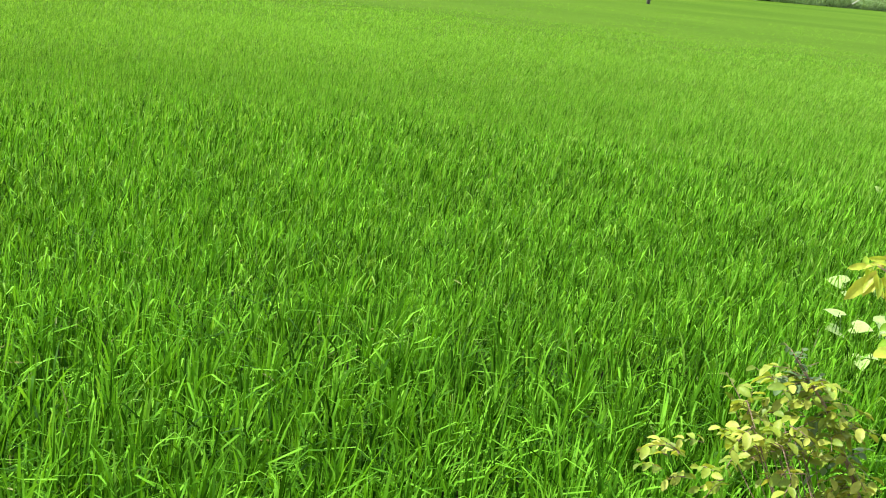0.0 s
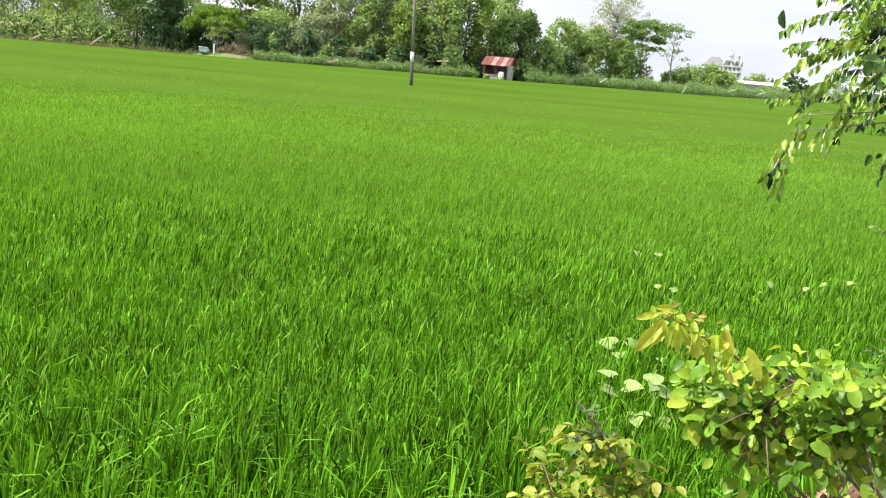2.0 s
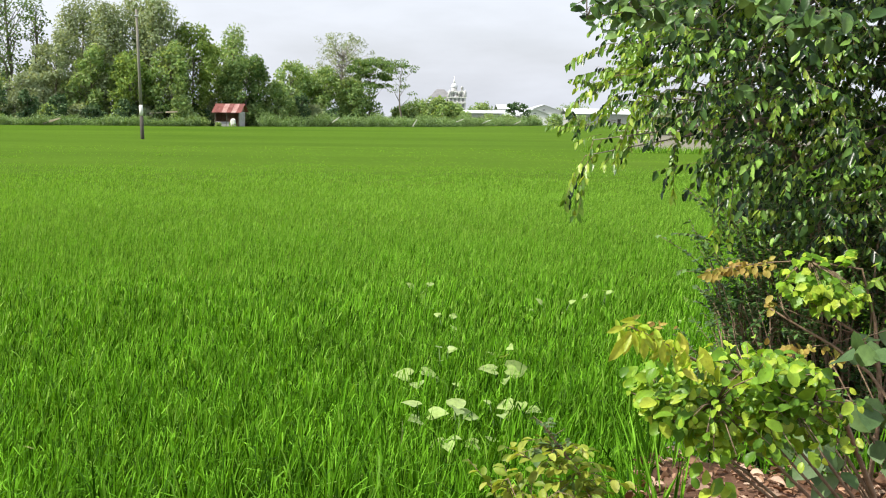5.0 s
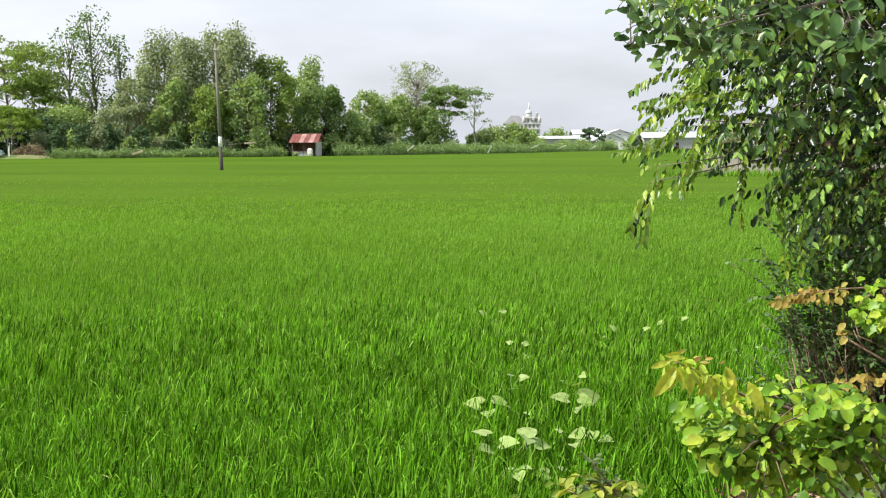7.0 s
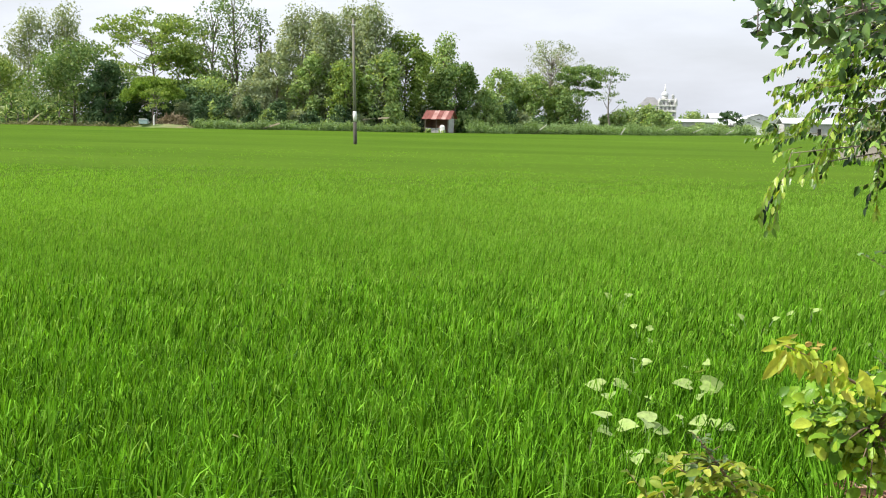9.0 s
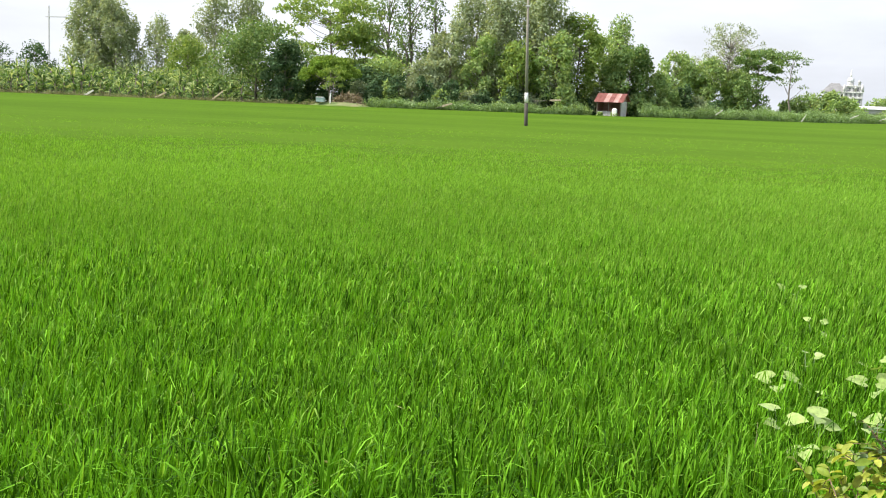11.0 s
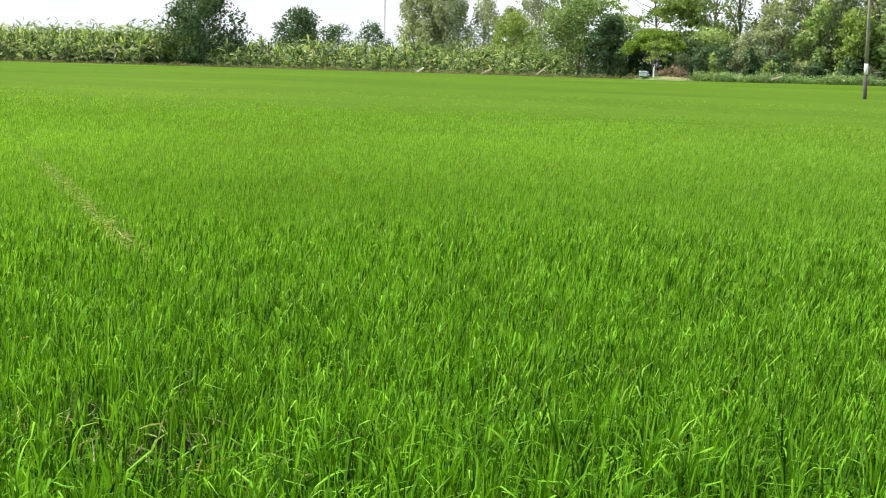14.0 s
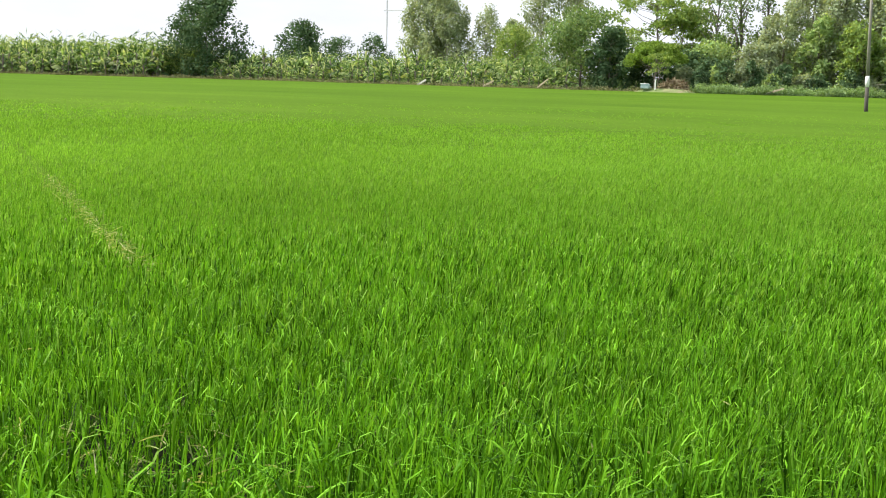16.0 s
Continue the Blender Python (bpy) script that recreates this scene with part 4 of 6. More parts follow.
# ---- utility pole ----
def utility_pole(x, y):
    e = thing("utility_pole", "leaning weathered concrete pole with a white band standing in the rice", "pole", (x, y, 0))
    lean = -0.030
    def at(z):
        return (lean * (z - 0.5), 0.0, z)
    def seg(name, z0, z1, r0, r1, mat, label=""):
        tb = Tubes()
        tb.add([at(z0), at((z0 + z1) / 2), at(z1)], [0.82 * r0, 0.41 * (r0 + r1), 0.82 * r1], 12)
        part_data(name, tb.mesh(name, mat), e, label)
    seg("foot", -0.3, 2.35, 0.185, 0.172, M_POLEDARK, "dark lower end")
    seg("shaft", 2.35, 10.45, 0.165, 0.105, M_POLE)
    seg("band", 2.33, 3.15, 0.182, 0.178, M_WHITE, "white painted band")
    bm = box_bm(at(10.0)[0] - 0.16, at(10.0)[0] + 0.16, -0.13, 0.13, 9.9, 10.0, 0.01)
    part("bracket", bm, M_STEEL, e)
    return e


utility_pole(-17.55, 89.2)


# ---- shack ----
def shack(x, y):
    e = thing("shack", "small field shack with rusty red sheet roof and white walls", "shack", (x, y, 0.0), turn=-9.0)
    e.scale = (0.78, 1.0, 0.97)
    part("back_wall", box_bm(0.0, 5.6, 3.4, 3.55, 0, 3.1), M_BRICK, e)
    part("side_wall", box_bm(5.45, 5.6, 0.15, 3.4, 0, 3.1), M_GREYWALL, e)
    part("side_wall", box_bm(0.0, 0.15, 0.15, 3.4, 0, 3.1), M_BRICK, e)
    part("front_wall", box_bm(0.25, 4.5, 0.0, 0.15, 0, 1.35), M_GREYWALL, e, "low white front wall")
    for px in (0.05, 2.6, 5.3):
        part("post", box_bm(px, px + 0.14, 0.0, 0.14, 0, 3.05, 0.01), M_BARK, e)
    part("table", box_bm(3.7, 4.9, -0.7, -0.2, 0.0, 1.9, 0.25), M_WHITE, e, "white sheet-covered crate by the wall")
    # corrugated roof: many sheets, each ribbed
    for k in range(6):
        bm = bmesh.new()
        x0, x1 = -0.4 + k * 1.1, 0.72 + k * 1.1
        cols = []
        for i in range(13):
            u = i / 12
            xx = x0 + (x1 - x0) * u
            zz = 0.03 * math.cos(u * 12 * math.pi) + 0.012 * (k % 2)
            cols.append([bm.verts.new((xx, -0.75, 2.95 + zz)), bm.verts.new((xx, 1.9, 4.5 + zz)),
                         bm.verts.new((xx, -0.75, 2.92 + zz)), bm.verts.new((xx, 1.9, 4.47 + zz))])
        for a, b in zip(cols, cols[1:]):
            bm.faces.new((a[0], b[0], b[1], a[1]))
            bm.faces.new((a[2], a[3], b[3], b[2]))
            bm.faces.new((a[0], a[2], b[2], b[0]))
        part("roof_sheet", bm, M_RUSTPALE if k in (2, 4) else M_RUST, e)
    part("rear_roof", poly_bm([(-0.4, 1.9, 4.48), (6.2, 1.9, 4.48), (6.2, 4.1, 3.1), (-0.4, 4.1, 3.1)], (0, 0, -0.05)), M_RUST, e)
    part("gable", poly_bm([(5.5, 0.15, 3.0), (5.5, 1.9, 4.40), (5.5, 3.5, 3.25)], (0.08, 0, 0)), M_BRICK, e, "dark reddish gable end")
    return e


shack(-26.15, 195.0)
for i, (sx, sy, sh) in enumerate(((-27.6, 193.2, 1.9), (-25.3, 193.4, 1.1), (-29.6, 192.6, 2.2), (-31.5, 191.8, 1.8), (-23.0, 194.2, 1.2))):
    tree("small dark green bush growing before the shack", sx, sy, sh, sh, "round", M_TREE, M_BARK, 210 + i, 60, 0.22, 16, 0.05)


# ---- boards and stakes along the edge ----
def leaning_board(x, y, z0, dx, dz, thick, mat, label):
    e = new("leaning_board", None)
    ln = math.hypot(dx, dz)
    bm = box_bm(-thick, thick, -0.05, 0.05, 0.0, ln, 0.015)
    for v in bm.verts:
        s = v.co.z / ln
        v.co.x += 0.08 * math.sin(s * 3.0)
        v.co.x *= 1.0 - 0.25 * s
    part("board", bm, mat, e)
    prop = Tubes()
    prop.add([(0, 0.3, -z0), (0.0, 0.12, ln * 0.35 - z0 * 0.4)], [0.05, 0.04], 6)
    e.matrix_basis = pose(x, y, z0, 0, math.degrees(math.atan2(dx, dz)), 0)
    part_data("prop", prop.mesh("prop", M_BARK), e)
    return tagged(e, label, "board", "boards along the field edge")


TAN, PALEB = "tan board propped aslant at the field edge", "bleached board propped aslant among weeds"
for row in ((-100.5, 176.9, 0.6, 2.2, 1.1, 0.17, M_WOOD, TAN), (-89.6, 176.9, 0.7, 2.0, 1.5, 0.15, M_WOOD, TAN),
            (-114.5, 176.9, 0.5, 1.9, 1.0, 0.20, M_BLEACH, PALEB), (-49.6, 180.0, 1.1, 1.7, 0.55, 0.15, M_WOOD, TAN),
            (-33.2, 188.5, 2.75, 1.9, 0.15, 0.14, M_WOOD, TAN), (-6.6, 209.0, 1.3, 1.3, 1.0, 0.10, M_BLEACH, PALEB),
            (8.8, 224.0, 0.6, 0.8, 1.4, 0.10, M_BLEACH, PALEB), (18.9, 243.0, 1.5, 1.6, 0.7, 0.10, M_BLEACH, PALEB),
            (26.2, 259.0, 1.2, 1.9, 0.8, 0.10, M_BLEACH, PALEB), (36.5, 283.0, 0.8, 1.9, 1.0, 0.10, M_BLEACH, PALEB)):
    leaning_board(*row)


# ---- pump corner: low white and blue casing, white post, straw heap, sapling ----
def pump_corner():
    bm = bmesh.new()
    bmesh.ops.create_icosphere(bm, subdivisions=3, radius=1.0)
    for v in bm.verts:
        k = 1.0 + 0.12 * noise.noise(v.co * 2.0)
        v.co = Vector((v.co.x * 6.2 * k, v.co.y * 2.2 * k, max(-0.15, v.co.z) * (1.05 + 0.35 * noise.noise(v.co * 3.0))))
    me = bpy.data.meshes.new("earth_mound")
    bm.to_mesh(me)
    bm.free()
    me.materials.append(M_MOUND)
    ob = new("earth_mound", me)
    ob.location = (-66.5, 177.5, 0.05)
    tagged(ob, "low grassy earth mound at the field corner", "mound")
    e = thing("pump_casing", "small pale blue and white pump casing on a mound", "pump", (-69.4, 176.2, 1.05))
    part("body", box_bm(-1.1, 0.9, -0.5, 0.5, 0, 1.1, 0.10), M_BLUE, e)
    part("lid", box_bm(-1.15, 0.5, -0.6, 0.55, 1.104, 1.25, 0.05), M_WHITE, e)
    part("pipe", box_bm(0.90, 1.35, -0.12, 0.12, 0.3, 0.55, 0.05), M_STEEL, e)
    e.scale = (0.72, 0.72, 0.68)
    p = thing("marker_post", "short white painted post beside the pump", "post", (-67.7, 176.0, 0.9))
    part("shaft", box_bm(-0.10, 0.10, -0.10, 0.10, 0, 1.55, 0.02), M_WHITE, p)
    part("cap", box_bm(-0.13, 0.13, -0.13, 0.13, 1.553, 1.62, 0.02), M_WHITE, p)
    rng = np.random.default_rng(3)
    n = 1400
    c = unit(n, rng) * rng.uniform(0.6, 1.0, n)[:, None] ** 0.5 * np.array([2.4, 1.2, 1.5])
    c[:, 2] = np.abs(c[:, 2])
    fr = frames_from(unit(n, rng) + np.array([0, 0, -0.3]), unit(n, rng))
    hay = new("dry_brush", scatter("dry_brush", LEAF_FAR, M_HAY, fr, c, np.stack([rng.uniform(0.5, 1.1, n), np.full(n, 0.3), np.full(n, 0.3)], axis=1)))
    hay.location = (-65.4, 178.6, 1.0)
    tagged(hay, "heap of brown dry brush at the field corner", "brush heap")
    tree("thin young sapling with a few leaves beside the post", -68.1, 178.4, 7.2, 3.0, "flat", M_BRIGHT, M_BARK, 171, 40, 0.35, 12, 0.5)


pump_corner()


# ---- buildings beyond the right end of the field ----
def shed(name_label, x, y, w, d, h, ridge, wall, roof, doors):
    e = thing("shed", name_label, "shed", (x, y, 0), "sheds beyond the field")
    part("wall", box_bm(0, w, 0, d, 0, h), wall, e)
    part("roof", poly_bm([(-0.8, -0.8, h + 0.05), (w + 0.8, -0.8, h + 0.05), (w + 0.8, d / 2, h + ridge), (-0.8, d / 2, h + ridge)], (0, 0, 0.15)), roof, e)
    part("roof", poly_bm([(-0.8, d / 2, h + ridge), (w + 0.8, d / 2, h + ridge), (w + 0.8, d + 0.8, h + 0.05), (-0.8, d + 0.8, h + 0.05)], (0, 0, 0.15)), roof, e)
    for u in doors:
        # a dark panel on the closed wall paints the doorway's shade
        wdw = part("door", box_bm(w * u, w * u + 1.3, -0.06, -0.004, 0.0, h * 0.6), M_SHADE, e, "dark panel painted as doorway shade")
        part("lintel", box_bm(w * u - 0.15, w * u + 1.45, -0.14, -0.064, h * 0.6, h * 0.6 + 0.18), M_CONC, wdw)
        part("jamb", box_bm(w * u - 0.15, w * u - 0.004, -0.14, -0.064, 0.0, h * 0.6), M_CONC, wdw)
        part("jamb", box_bm(w * u + 1.304, w * u + 1.45, -0.14, -0.064, 0.0, h * 0.6), M_CONC, wdw)
    return e


def gabled_shed(label, x, y, w, d, h, ridge, wall, roof):
    """A shed whose gable faces the field."""
    e = thing("shed", label, "shed", (x, y, 0), "sheds beyond the field")
    bm = bmesh.new()
    ring = [(0, h), (0, 0), (w, 0), (w, h), (w / 2, h + ridge)]
    front = [bm.verts.new((px, 0, pz)) for px, pz in ring]
    back = [bm.verts.new((px, d, pz)) for px, pz in ring]
    bm.faces.new(front)
    bm.faces.new(back[::-1])
    for i in range(5):
        bm.faces.new((front[i], back[i], back[(i + 1) % 5], front[(i + 1) % 5]))
    bmesh.ops.recalc_face_normals(bm, faces=bm.faces)
    part("wall", bm, wall, e)
    part("roof", poly_bm([(-0.6, -0.7, h - 0.2), (w / 2, -0.7, h + ridge + 0.06), (w / 2, d + 0.7, h + ridge + 0.06), (-0.6, d + 0.7, h - 0.2)], (0, 0, 0.18)), roof, e)
    part("roof", poly_bm([(w / 2 + 0.01, -0.7, h + ridge + 0.06), (w + 0.6, -0.7, h - 0.2), (w + 0.6, d + 0.7, h - 0.2), (w / 2 + 0.01, d + 0.7, h + ridge + 0.06)], (0, 0, 0.18)), roof, e)
    part("door", box_bm(w * 0.3, w * 0.3 + 2.2, -0.06, -0.004, 0.0, h * 0.75), M_SHADE, e, "dark panel painted as doorway shade")
    part("vent", box_bm(w * 0.5 - 0.5, w * 0.5 + 0.5, -0.06, -0.004, h + 0.1, h + 0.55), M_ROOFB, e)
    return e


shed("long low grey shed with a pale sheet roof", 34.8, 430.0, 15.6, 9.0, 4.1, 1.1, M_GREYWALL, M_ROOFW, (0.25, 0.5, 0.75))
shed("small shed with a sloping white roof", 51.0, 432.0, 6.4, 9.0, 3.2, 2.3, M_GREYWALL, M_ROOFW, (0.4,))
gabled_shed("low pale shed with a white gabled roof", 58.6, 430.0, 10.0, 14.0, 4.1, 1.9, M_WHITE, M_ROOFW)
shed("wide white-roofed shed behind the smaller ones", 52.5, 452.0, 9.5, 12.0, 5.9, 1.9, M_GREYWALL, M_ROOFW, (0.3,))
gabled_shed("tall white shed behind the smaller ones", 64.0, 455.0, 14.0, 14.0, 5.6, 2.2, M_WHITE, M_ROOFW)
shed("low white shed with dark doorways", 76.5, 430.0, 24.0, 14.0, 4.3, 2.1, M_GREYWALL, M_ROOFW, (0.2, 0.5, 0.8))
awning = thing("awning", "faded teal sheet awning beside a shed", "awning", (69.4, 428.0, 0), "sheds beyond the field")
part("roof", poly_bm([(0, 0, 3.0), (5.0, 0, 3.0), (5.0, 4.0, 3.7), (0, 4.0, 3.7)], (0, 0, 0.12)), M_BLUE, awning)
for ax in (0.1, 2.4, 4.7):
    part("post", box_bm(ax, ax + 0.2, 0.1, 0.3, 0.0, 3.02), M_BLUE, awning)


def ornate_house(x, y):
    e = thing("ornate_house", "tall ornate white house with domed tower", "house", (x, y, 0))
    part("wall", box_bm(-4.5, 4.5, 0, 9, 0, 13.0, 0.1), M_SHADEDWHITE, e)
    part("wall", box_bm(-3.0, 3.4, 1.0, 7.5, 13.0, 16.0, 0.1), M_SHADEDWHITE, e)
    part("roof_terrace", box_bm(-5.0, 5.0, -0.4, 9.4, 12.8, 13.2, 0.05), M_WHITE, e)
    part("cornice", box_bm(-3.5, 3.9, 0.6, 7.9, 15.9, 16.3, 0.05), M_WHITE, e)
    dx = -1.3
    tb = Tubes()
    tb.add([(dx, 4, 16.2), (dx, 4, 18.4)], [1.7, 1.6], 10)
    part_data("drum", tb.mesh("drum", M_SHADEDWHITE), e)
    bm = bmesh.new()
    bmesh.ops.create_uvsphere(bm, u_segments=14, v_segments=8, radius=1.9)
    for v in bm.verts:
        v.co = Vector((v.co.x + dx, v.co.y + 4, max(0, v.co.z) * 1.15 + 18.4))
    part("dome", bm, M_ROOFW, e)
    tb = Tubes()
    tb.add([(dx, 4, 20.4), (dx, 4, 21.6), (dx, 4, 24.2)], [0.5, 0.4, 0.10], 8)
    part_data("finial", tb.mesh("finial", M_WHITE), e)
    for cx, cy, z0 in ((2.6, 2.0, 16.2), (3.2, 6.5, 16.2), (-3.2, 1.2, 13.1), (1.0, 0.2, 13.1)):
        t3 = Tubes()
        t3.add([(cx, cy, z0), (cx, cy, z0 + 1.7), (cx, cy, z0 + 1.9), (cx, cy, z0 + 2.9)], [0.55, 0.55, 0.8, 0.08], 8)
        part_data("turret", t3.mesh("turret", M_SHADEDWHITE), e)
    for cx in (-4.2, 4.2):
        t2 = Tubes()
        t2.add([(cx, 0.4, 13.0), (cx, 0.4, 15.6), (cx, 0.4, 17.0)], [0.8, 0.8, 0.1], 8)
        part_data("turret", t2.mesh("turret", M_SHADEDWHITE), e)
    # windows in a pale grey that carries the distance haze
    for fl in range(4):
        for c in range(4):
            w0 = part("window", box_bm(-3.8 + c * 2.1, -2.7 + c * 2.1, -0.06, -0.004, 1.4 + fl * 3.1, 3.2 + fl * 3.1), M_ROOFB, e)
            part("sill", box_bm(-3.95 + c * 2.1, -2.55 + c * 2.1, -0.20, -0.062, 1.25 + fl * 3.1, 1.4 + fl * 3.1), M_WHITE, w0)
        if fl:
            part("balcony", box_bm(-4.7, 4.7, -0.9, 0.0, fl * 3.1 + 0.6, fl * 3.1 + 0.8), M_WHITE, e)
    for c in range(3):
        uw = part("window", box_bm(-2.3 + c * 2.0, -1.3 + c * 2.0, 0.94, 0.996, 13.6, 15.2), M_ROOFB, e)
        part("sill", box_bm(-2.45 + c * 2.0, -1.15 + c * 2.0, 0.80, 0.936, 13.45, 13.6), M_WHITE, uw)
    return e


ornate_house(47.0, 598.0)


def hip_house(x, y):
    e = thing("hip_roofed_house", "white house with grey hipped roof among trees", "house", (x, y, 0))
    part("wall", box_bm(-5.5, 5.5, 0, 8, 0, 13.0), M_WHITE, e)
    bm = bmesh.new()
    base = [bm.verts.new(p) for p in ((-6.3, -0.8, 13.0), (6.3, -0.8, 13.0), (6.3, 8.8, 13.0), (-6.3, 8.8, 13.0))]
    top = [bm.verts.new(p) for p in ((-2.0, 4, 17.4), (2.0, 4, 17.4))]
    bm.faces.new(base[::-1])
    bm.faces.new((base[0], base[1], top[1], top[0]))
    bm.faces.new((base[1], base[2], top[1]))
    bm.faces.new((base[2], base[3], top[0], top[1]))
    bm.faces.new((base[3], base[0], top[0]))
    part("roof", bm, M_ROOFB, e)
    for c in range(4):
        hw0 = part("window", box_bm(-4.4 + c * 2.5, -3.2 + c * 2.5, -0.06, -0.004, 10.0, 11.9), M_SHADE, e)
        part("sill", box_bm(-4.55 + c * 2.5, -3.05 + c * 2.5, -0.22, -0.064, 9.85, 10.0), M_CONC, hw0)
    return e


hip_house(38.6, 602.0)


def tower_crane(x, y):
    e = thing("tower_crane", "thin pale tower crane far behind the trees", "crane", (x, y, 0))
    bm = box_bm(-0.35, 0.35, -0.35, 0.35, 0, 56.0)
    part("mast", bm, M_STEEL, e)
    part("jib", box_bm(0.36, 14.0, -0.4, 0.4, 48.0, 48.7), M_STEEL, e)
    part("counter_jib", box_bm(-2.6, -0.36, -0.4, 0.4, 48.0, 48.6), M_STEEL, e)
    return e


tower_crane(-480.5, 700.0)


# ---- low wall and brick rubble behind the near tree ----
def field_wall():
    e = thing("field_wall", "low weathered concrete wall at the field side", "wall", (15.3, 68.0, 0), turn=-3)
    rng = np.random.default_rng(8)
    for k in range(9):
        z1 = 1.62 + 0.05 * rng.normal()
        part("panel", box_bm(k * 2.5, k * 2.5 + 2.47, 0, 0.22, -0.1, z1, 0.03), M_CONC, e)
    part("coping", box_bm(-0.1, 22.6, -0.08, 0.30, 1.75, 1.85, 0.02), M_CONC, e)
    n = 3600
    up = np.stack([rng.normal(0, 0.25, n), rng.normal(0, 0.25, n), np.ones(n)], axis=1)
    px, py = rng.uniform(13.0, 39.0, n), rng.uniform(65.8, 67.6, n)
    bund = new("bund_grass", scatter("bund_grass", LEAF_LONG, M_RICETOP, frames_from(up, unit(n, rng)), np.stack([px, py, np.zeros(n)], axis=1),
                                     np.stack([rng.uniform(0.75, 1.05, n), np.full(n, 0.22), np.full(n, 0.1)], axis=1)))
    tagged(bund, "green grass on the bund before the wall", "grass", kind="stuff")
    h = thing("brick_hut", "old brick hut behind the wall", "hut", (19.5, 73.0, 0))
    part("wall", box_bm(0, 11, 0, 6, 0, 2.9), M_BRICK, h)
    part("roof", poly_bm([(-0.4, -0.5, 2.9), (11.4, -0.5, 2.9), (11.4, 3, 4.0), (-0.4, 3, 4.0)], (0, 0, 0.1)), M_ROOFB, h)
    part("roof", poly_bm([(-0.4, 3, 4.0), (11.4, 3, 4.0), (11.4, 6.5, 2.9), (-0.4, 6.5, 2.9)], (0, 0, 0.1)), M_ROOFB, h)
    part("door", box_bm(4.0, 5.1, -0.06, -0.004, 0, 2.0), M_SHADE, h)
    for i, (sx, sy, sh) in enumerate(((18.5, 71.5, 3.2), (31.0, 74.0, 5.0), (36.0, 70.0, 4.5))):
        tree("dry leafy shrub beside the brick hut", sx, sy, sh, sh, "round", M_EUC, M_BARK, 190 + i, 100, 0.2, 24, 0.03)


field_wall()


# ---- leafy twigs near the camera ----
class Twigs:
    """Twigs with alternate leaves; wood and leaves are gathered into two meshes."""

    def __init__(self, seed, turn=0.45):
        self.turn = turn
        self.rng = np.random.default_rng(seed)
        self.wood = Tubes()
        self.p, self.a, self.n, self.s = [], [], [], []

    def twig(self, start, way, length, droop, leaves, size, r=0.003, bare=0.15, spread=0.9, hang=0.4, face=(0.0, 0.0, 1.0)):
        rng = self.rng
        p, d = Vector(start), Vector(way).normalized()
        pts, steps = [p.copy()], 7
        for i in range(steps):
            d = (d + Vector((rng.normal(0, 0.08), rng.normal(0, 0.08), rng.normal(0, 0.06) - droop / steps))).normalized()
            p = p + d * (length / steps)
            pts.append(p.copy())
        self.wood.add([pts[0], pts[3], pts[-1]], [r, r * 0.75, r * 0.4], 3)
        for j in range(leaves):
            s = bare + (1 - bare) * (j + 0.5 * rng.random()) / leaves
            k = min(steps - 1, int(s * steps))
            q = pts[k].lerp(pts[k + 1], s * steps - k)
            ax = (pts[k + 1] - pts[k]).normalized()
            side = ax.cross(Vector((0, 0, 1)))
            side = side.normalized() if side.length > 0.05 else Vector((1, 0, 0))
            if j % 2:
                side = -side
            along = ax * 0.6 + side * spread + Vector((rng.normal(0, 0.25), rng.normal(0, 0.25), rng.normal(0, 0.25) - hang))
            nr = Vector((rng.normal(0, self.turn), rng.normal(0, self.turn), rng.normal(0, 0.4 * self.turn))) + Vector(face) + side * 0.2
            self.p.append(tuple(q))
            self.a.append(tuple(along))
            self.n.append(tuple(nr))
            self.s.append(size * rng.uniform(0.65, 1.2))
        return pts

    def leaf(self, at, along, normal, size):
        self.p.append(tuple(at))
        self.a.append(tuple(along))
        self.n.append(tuple(normal))
        self.s.append(size)

    def leaf_mesh(self, name, template, mat, wide=1.0):
        s = np.array(self.s)
        sc = np.stack([s, s * wide, s], axis=1)
        return scatter(name, template, mat, frames_from(np.array(self.a), np.array(self.n)), np.array(self.p), sc)


